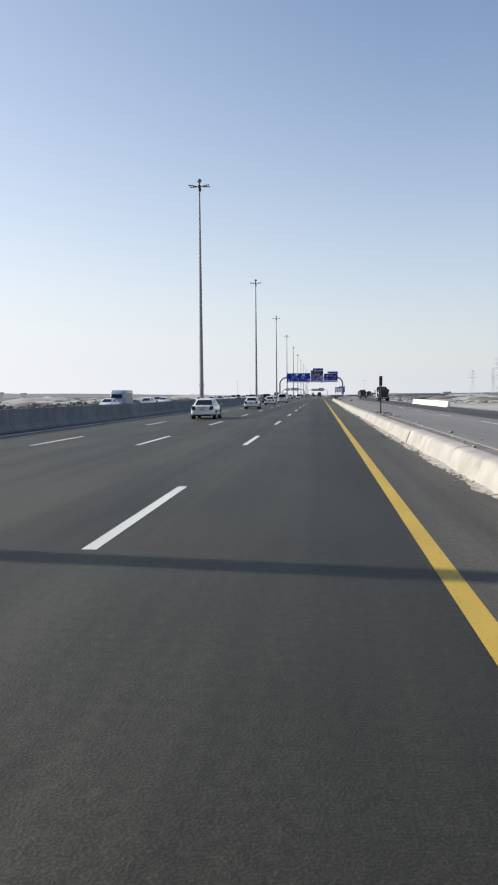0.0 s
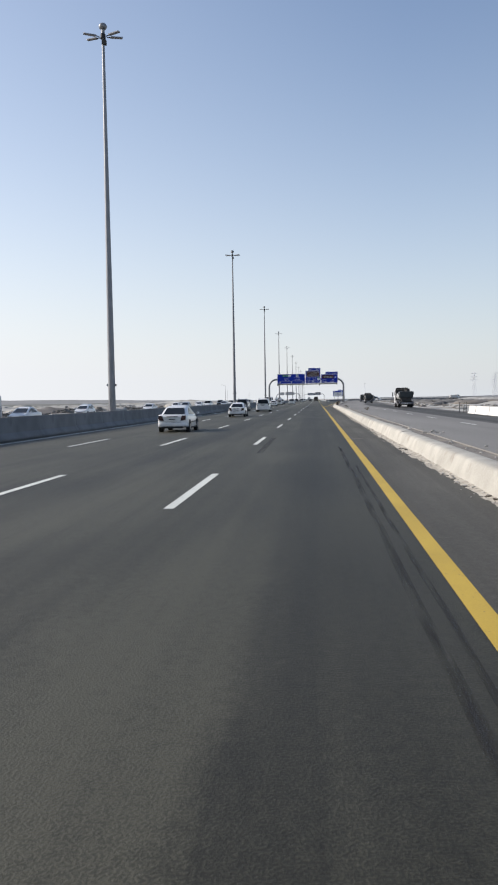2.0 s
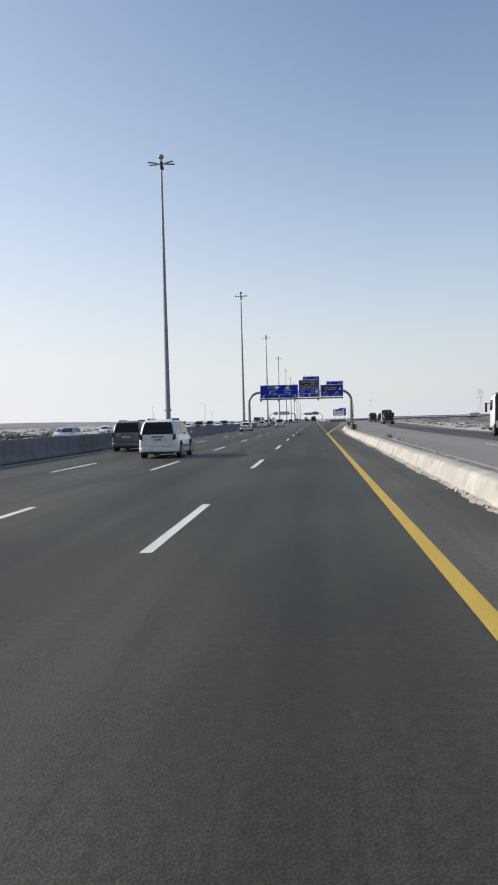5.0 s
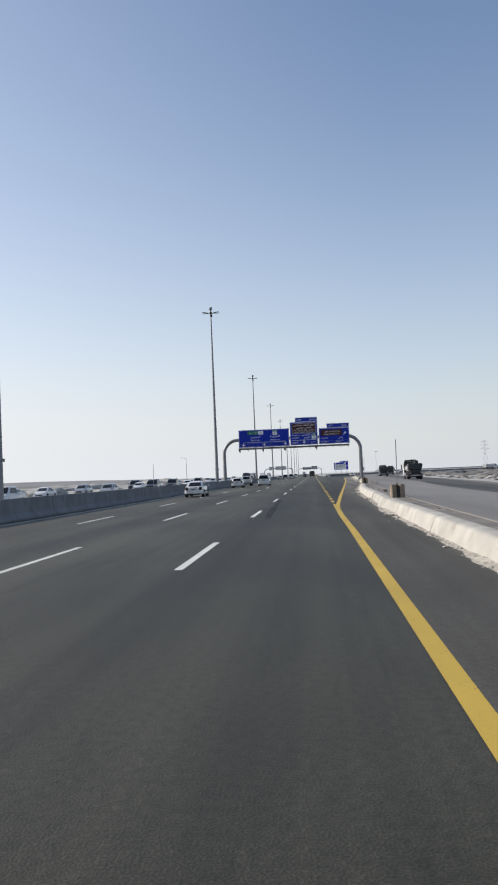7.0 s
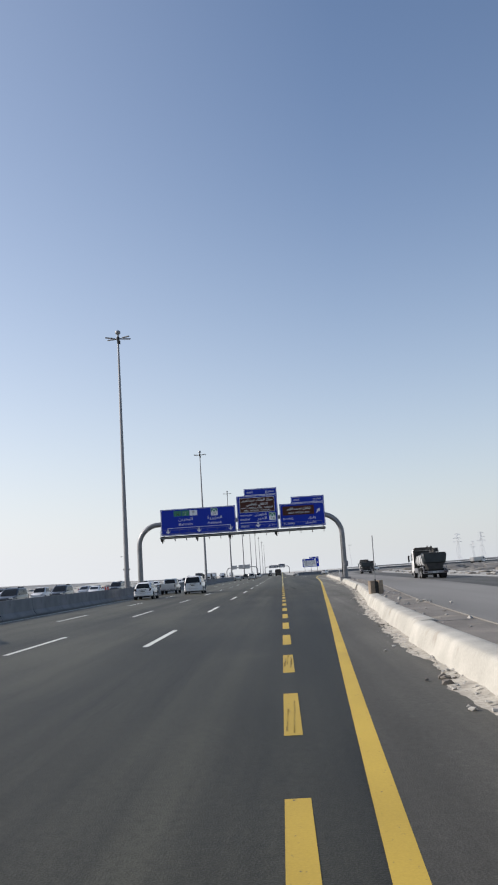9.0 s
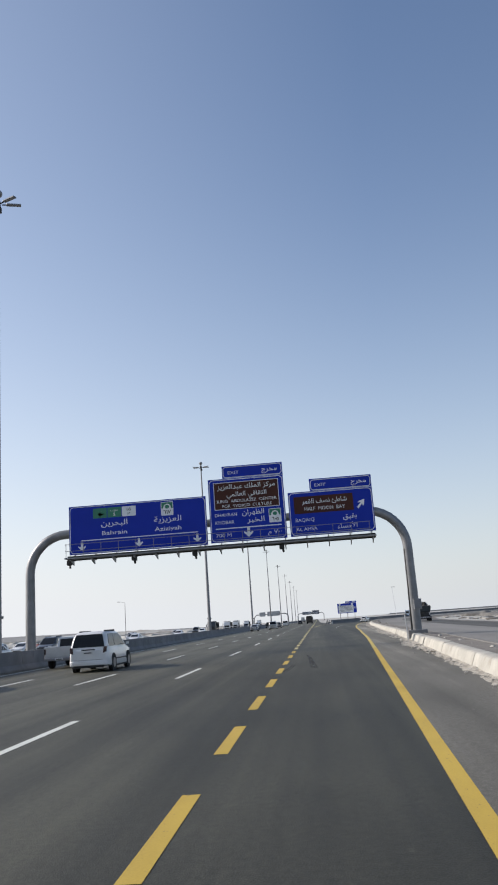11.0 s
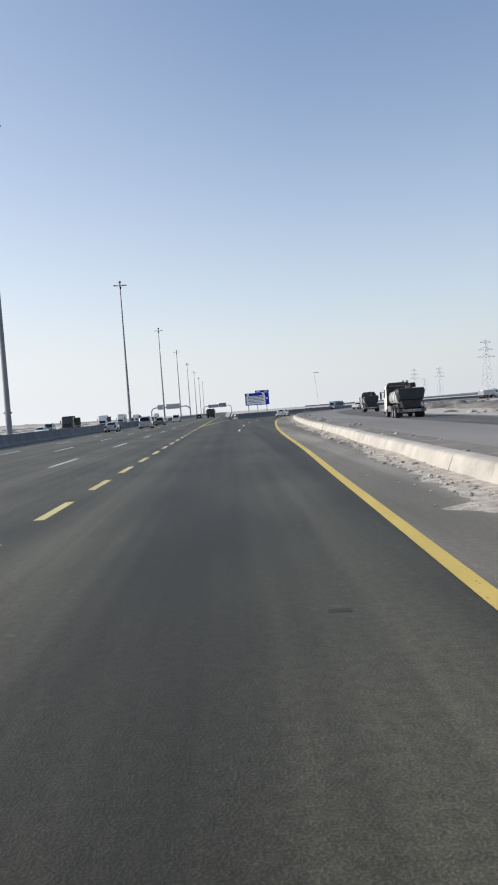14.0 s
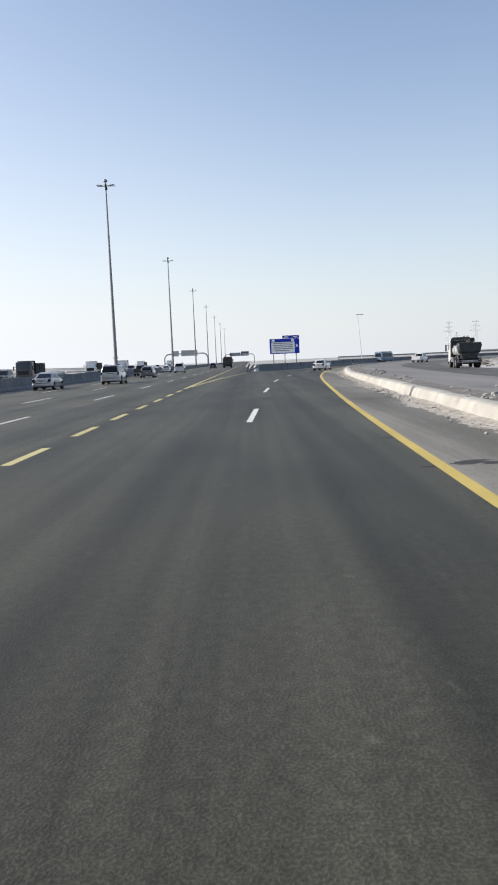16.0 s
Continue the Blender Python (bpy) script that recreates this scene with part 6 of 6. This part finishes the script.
lamp_far = empty("street_lamp", "tall thin leaning lamp pole beside the exit ramp", "street lamp", "", pose(31, 560, 0))
# pole in the haze-lightened steel, so that it looks faint
part("pole", rod(bmesh.new(), (0, 0, 0), (-0.8, 0, 11), 0.08, 0.045), M_PYLON, lamp_far)
part("lantern", boxed(-1.1, 0.5, -0.12, 0.12, 10.95, 11.08, bevel=0.03), M_STEEL, lamp_far)

# crash cushion at the gore
nose = empty("crash_cushion", "battered white crash barrels at the gore nose", "barrier", "", pose(5.6, 499, 0))
for k, (x, y, z) in enumerate(((0.2, 0.9, 0.7), (0.9, 1.5, 0.85))):
    bm = bmesh.new()
    tube(bm, [(x, y, 0), (x + 0.04, y, 0.15), (x - 0.05, y, 0.45), (x + 0.03, y, z)], [0.36, 0.37, 0.3, 0.34], 14)
    part("barrel", bm, M_WHITECONC, nose, "dented white barrel", smooth=True)
for a, b in (((-0.5, -0.6, 0.05), (0.6, 1.0, 1.1)), ((-0.2, -0.9, 0.1), (1.1, 0.6, 0.75)), ((-0.7, 0.2, 0.04), (-0.1, 0.5, 1.25)), ((0.5, -0.5, 0.05), (0.4, 0.9, 1.0))):
    part("bent_rail", bar(bmesh.new(), a, b, 0.05, 0.28), M_STEEL, nose, "bent guard rail")

# white blocks along the far side of the service road
blocks = [(14.6 + 0.03 * k, 92 + 3.1 * k) for k in range(12)]
jersey = [(-0.28, 0), (-0.28, 0.08), (-0.14, 0.28), (-0.08, 0.78), (0.08, 0.78), (0.14, 0.28), (0.28, 0.08), (0.28, 0)]
block_mesh = None
for i, (x, y) in enumerate(blocks):
    m = pose(x, y, 0.02, 0, 0, random.uniform(-1.2, 1.2))
    if block_mesh is None:
        ob = part("concrete_block", cast(jersey, 3.05), M_WHITECONC)
        ob.matrix_basis, block_mesh = m, ob.data
    else:
        ob = share("concrete_block", block_mesh, None, m)
    tagged(ob, "white-painted concrete barrier block beside the service road", "barrier", "concrete blocks by the service road")

# red and white water barriers beyond the opposite carriageway
unit = None
for i in range(14):
    m = pose(-40.5, 384 + 2.7 * i, -0.1)
    if unit is None:
        unit = empty("water_barrier", "red and white plastic road barrier", "barrier", "plastic barriers by the opposite road", m)
        part("shell", loft(bmesh.new(), [(-0.9, 0.25, 0.1, 0, 1.0, 0.05), (0.9, 0.25, 0.1, 0, 1.0, 0.05)]), M_RED, unit)
        part("stripe", boxed(-0.27, 0.27, -0.3, 0.3, 0.02, 0.98, bevel=0.02), M_LETTER, unit, "white band")
    else:
        copy_thing(unit, m)

# heaps, berms and far hills
bm = bmesh.new()
for q in ((-3900, -300), (-95, -300), (-82, 200), (-100, 600), (-160, 1200), (-400, 2600), (-3900, 2600)):
    bm.verts.new((*q, -0.13))
bm.faces.new(list(bm.verts))
tagged(part("scrub_plain", bm, M_SCRUB), "grey scrubby plain beyond the pale roadside sand", "ground", kind="stuff")
for x, y, rx, ry, h, mat_ in ((-50, 190, 7, 20, 1.0, M_DARKSOIL), (-49, 132, 5, 16, 0.8, M_DARKSOIL), (-90, 250, 18, 30, 1.5, M_SAND), (-60, 250, 10, 22, 0.9, M_RUBBLE), (-75, 160, 14, 26, 1.0, M_RUBBLE), (-58, 120, 9, 10, 1.2, M_DARKSOIL), (-85, 330, 16, 40, 0.8, M_SAND),
                              (-62, 420, 10, 30, 0.7, M_RUBBLE), (-110, 520, 24, 60, 1.0, M_SAND), (-70, 640, 14, 50, 0.9, M_DARKSOIL), (62, 330, 16, 46, 1.3, M_RUBBLE), (78, 430, 20, 50, 1.6, M_RUBBLE), (48, 240, 12, 36, 1.0, M_RUBBLE),
                              (120, 420, 30, 70, 2.2, M_DARKSOIL), (140, 560, 40, 60, 2.4, M_DARKSOIL), (90, 260, 26, 60, 1.3, M_SAND), (-140, 900, 40, 90, 2.5, M_SAND), (76, 330, 40, 140, 0.8, M_DARKSOIL)):
    bm = bmesh.new()
    n, rings = 26, 6
    grid = []
    for j in range(rings + 1):
        f = j / rings
        row = []
        for i in range(n):
            a = 2 * math.pi * i / n
            px, py = rx * f * math.cos(a), ry * f * math.sin(a)
            k = (1 + math.cos(math.pi * f)) / 2
            row.append(bm.verts.new((px, py, h * k * (1 + 0.7 * noise.noise((px * 0.25 + x, py * 0.15 + y, 0))) + (0.35 * h * noise.noise((px * 0.7, py * 0.7, x)) if 0 < j < rings else 0) - (0.25 if j == rings else 0.1))))
        grid.append(row)
    for q, r in zip(grid, grid[1:]):
        for i in range(n):
            bm.faces.new((q[i], r[i], r[(i + 1) % n], q[(i + 1) % n]))
    bmesh.ops.remove_doubles(bm, verts=bm.verts, dist=0.001)
    bmesh.ops.recalc_face_normals(bm, faces=bm.faces)
    mound = tagged(part("soil_mound", bm, mat_, smooth=True), "low heap of bulldozed sand and rubble", "mound", "mounds on the desert", "stuff")
    mound.location = (x, y, -0.15)
for side, x0, x1, y0, h in ((-1, -2600, -120, 1500, 15), (1, 150, 2600, 2300, 9)):
    bm = bmesh.new()
    n = 60
    top, foot, back_ = [], [], []
    for i in range(n + 1):
        x = x0 + (x1 - x0) * i / n
        e = min(1.0, 4 * min(i, n - i) / n)
        z = h * e * (0.75 + 0.4 * noise.noise((x * 0.004, side, 0)) + 0.12 * noise.noise((x * 0.02, side, 3)))
        top.append(bm.verts.new((x, y0 + 80 * noise.noise((x * 0.003, 5, side)), z))), foot.append(bm.verts.new((x, y0 - 260, -0.3))), back_.append(bm.verts.new((x, y0 + 300, -0.3)))
    for i in range(n):
        bm.faces.new((foot[i], foot[i + 1], top[i + 1], top[i])), bm.faces.new((top[i], top[i + 1], back_[i + 1], back_[i]))
    tagged(part("backdrop_ridge", bm, M_RIDGE, smooth=True), "long low hazy grey ridge on the horizon", "ridge", kind="structure")

# viaduct rail of the interchange on the right
via = empty("viaduct", "low grey viaduct edge with a steel rail on short posts", "bridge", kind="structure")
line = glide([(40, 690), (120, 700), (220, 705), (360, 690), (520, 650)], 10)
bm = bmesh.new()
a = [bm.verts.new((*p, -0.3)) for p in line]
b = [bm.verts.new((*p, 0.75)) for p in line]
c_ = [bm.verts.new((*(p + Vector((0, 8))), 0.75)) for p in line]
for i in range(len(a) - 1):
    bm.faces.new((a[i], a[i + 1], b[i + 1], b[i])), bm.faces.new((b[i], b[i + 1], c_[i + 1], c_[i]))
part("edge_wall", bm, M_BARRIER, via)
part("rail", tube(bmesh.new(), [(*p, 1.75) for p in line], 0.22, 6), M_STEEL, via)
for p, a in along(line, 14):
    part("rail_post", bar(bmesh.new(), (p.x, p.y, 0.7), (p.x, p.y, 1.75), 0.14, 0.14), M_STEEL, via)

# power-line towers, the haze before them painted in as pale steel


def pylon(m):
    p = empty("power_pylon", "pale lattice power pylon in the haze", "pylon", "pylons on the horizon", m)
    H, w = 42.0, 3.6
    for sx in (-1, 1):
        for sy in (-1, 1):
            part("leg", bar(bmesh.new(), (sx * w, sy * w, 0), (sx * 0.5, sy * 0.5, H), 0.16, 0.16), M_PYLON, p)
    braces = bmesh.new()
    for k in range(9):
        z0, z1 = H * k / 9, H * (k + 1) / 9
        a, b = w - (w - 0.5) * z0 / H, w - (w - 0.5) * z1 / H
        for s in (-1, 1):
            bar(braces, (-a, s * a, z0), (b, s * b, z1), 0.1, 0.1), bar(braces, (a, s * a, z0), (-b, s * b, z1), 0.1, 0.1)
            bar(braces, (s * a, -a, z0), (s * b, b, z1), 0.1, 0.1), bar(braces, (s * a, a, z0), (s * b, -b, z1), 0.1, 0.1)
    part("lattice", braces, M_PYLON, p)
    for z, r in ((29, 8.5), (34.5, 7), (40, 5.5)):
        arm = bmesh.new()
        bar(arm, (-r, 0, z), (r, 0, z), 0.3, 0.3), bar(arm, (-r, 0, z), (0, 0, z + 2), 0.18, 0.18), bar(arm, (r, 0, z), (0, 0, z + 2), 0.18, 0.18)
        part("cross_arm", arm, M_PYLON, p)
    return p


first_pylon = pylon(pose(330, 1180, 0, 0, 0, 20))
for x, y, s in ((203, 930, 1), (300, 1420, 1), (265, 1420, 1), (470, 1500, 1), (420, 1980, 1), (620, 1750, 1)):
    copy_thing(first_pylon, pose(x, y, 0, 0, 0, 20))

# spoil thrown up beyond the service road
spoil, clods = Pile(), Pile()
edge = [q for q in aside(service_far, 4.5) if 140 < q.y < 560]
for p, a in along(edge, 0.9):
    side = Vector((math.cos(a), math.sin(a)))
    for _ in range(5):
        q = p + side * random.uniform(0, 17) + Vector((0, random.uniform(-2, 2)))
        if noise.noise((q.x * 0.07, q.y * 0.04, 4)) > -0.05:
            r = random.choice((0.1, 0.14, 0.2, 0.28, 0.4, 0.6))
            pile = spoil if random.random() < 0.6 else clods
            pile.add(STONE, Matrix.Translation((q.x, q.y, -0.14)) @ Matrix.Rotation(random.random() * 6, 4, "Z") @ Matrix.Diagonal((r, r * random.uniform(0.7, 1.8), r * random.uniform(0.3, 0.6), 1)),
                     lambda c: r * 0.22 * Vector((random.uniform(-1, 1), random.uniform(-1, 1), random.uniform(-0.5, 0.5))))
tagged(spoil.done("spoil_bank", M_RUBBLE), "pale lumps of spoil beyond the service road", "rubble", kind="stuff")
tagged(clods.done("dark_clods", M_DARKSOIL), "dark clods of earth among the spoil", "rubble", kind="stuff")

# ridge of dark spoil bulldozed up beyond the service road
ridge = Pile()
for p, a in along([q for q in aside(service_far, 15) if 250 < q.y < 500], 2.2):
    side = Vector((math.cos(a), math.sin(a)))
    for _ in range(3):
        q, r = p + side * random.uniform(-3, 20), random.uniform(1.0, 3.2)
        ridge.add(HUMMOCK, Matrix.Translation((q.x, q.y, -0.25)) @ Matrix.Diagonal((r, r * random.uniform(0.8, 2.2), r * random.uniform(0.16, 0.34), 1)),
                  lambda c: r * Vector((0.45, 0.45, 0.12)) * Vector(noise.noise_vector(c * (1.3 / r))) + r * Vector((0.2, 0.2, 0.09)) * Vector(noise.noise_vector(c * (4.0 / r))))
tagged(ridge.done("spoil_ridge", M_SPOIL, True), "dark grey ridge of bulldozed spoil beyond the service road", "rubble", kind="stuff")

# lamp posts on the desert side
street = empty("street_lamp", "slender grey street lamp with one short arm", "street lamp", "", pose(-51, 490, -0.1))
part("pole", tube(bmesh.new(), [(0, 0, 0), (0, 0, 5), (0, 0, 10)], [0.11, 0.09, 0.06], 10), M_STEEL, street)
part("arm", rod(bmesh.new(), (0, 0, 9.95), (-1.6, 0, 10.25), 0.04), M_STEEL, street)
part("lantern", boxed(-2.2, -1.5, -0.14, 0.14, 10.18, 10.32, bevel=0.04), M_CHASSIS, street)

# hummocks of rubble and sand scattered over both sides
for name, mat_, x0, x1, n, label in (("sand_hummocks", M_RUBBLE, -130, -44, 150, "scattered hummocks of bulldozed rubble beside the road"), ("rubble_hummocks", M_DARKSOIL, 34, 150, 150, "dark hummocks of rubble on the desert floor"),
                                     ("pale_hummocks", M_SAND, -150, -46, 90, "pale hummocks of sand beyond the opposite road"), ("pale_rubble", M_RUBBLE, 36, 120, 110, "pale rubble on the desert floor")):
    pile = Pile()
    for _ in range(n):
        x, y, r = random.uniform(x0, x1), random.uniform(40, 900), random.uniform(0.8, 4.5)
        if x > 0:
            x += max(0.0, (y - 330) * 0.42)
        pile.add(HUMMOCK, Matrix.Translation((x, y, -0.2)) @ Matrix.Diagonal((r, r * random.uniform(0.8, 2.5), r * random.uniform(0.12, 0.3), 1)),
                 lambda c: r * Vector((0.42, 0.42, 0.1)) * Vector(noise.noise_vector(c * (1.1 / r))) + r * Vector((0.16, 0.16, 0.07)) * Vector(noise.noise_vector(c * (3.4 / r))))
    tagged(pile.done(name, mat_, True), label, "rubble", kind="stuff")

# banks of tipped rubble along the far side of the opposite road
for name, mat_, label, x0, x1, y0, y1, n in (("dark_bank", M_SPOIL, "dark grey broken rubble tipped along the opposite road", -52, -41, 30, 260, 90), ("pale_bank", M_RUBBLE, "pale heaps of broken concrete on the plain", -95, -58, 60, 420, 80)):
    pile = Pile()
    for _ in range(n):
        hx, hy, size = random.uniform(x0, x1), random.uniform(y0, y1), random.uniform(0.35, 0.95)
        for _ in range(26):
            dx, dy = random.gauss(0, 1.5 * size), random.gauss(0, 2.6 * size)
            r = size * random.choice((0.2, 0.3, 0.3, 0.45, 0.6))
            lift = 0.85 * size * math.exp(-(dx * dx / (4 * size * size) + dy * dy / (12 * size * size)))
            pile.add(STONE, Matrix.Translation((hx + dx, hy + dy, -0.15 + lift * random.uniform(0.2, 1.0))) @ Matrix.Rotation(random.random() * 6, 4, "Z") @ Matrix.Diagonal((r, r * random.uniform(0.7, 1.7), r * random.uniform(0.5, 0.9), 1)),
                     lambda c: r * 0.3 * Vector((random.uniform(-1, 1), random.uniform(-1, 1), random.uniform(-0.6, 0.6))))
    tagged(pile.done(name, mat_), label, "rubble", kind="stuff")

# pale tapering boards far out on the plain
for x, y, tall in ((-262, 683, 5.0), (-290, 700, 6.0)):
    hoarding = empty("billboard", "white tapering board on the distant plain", "billboard", "boards on the plain", pose(x, y, -0.2))
    part("board", prism(bmesh.new(), [(-0.6, 0, 0.3), (0.6, 0, 0.3), (3.2, 0, tall), (-3.2, 0, tall)], (0, 0.6, 0)), M_WHITECONC, hoarding)
    part("stem", boxed(-0.5, 0.5, 0.05, 0.55, 0, 0.3), M_WHITECONC, hoarding)
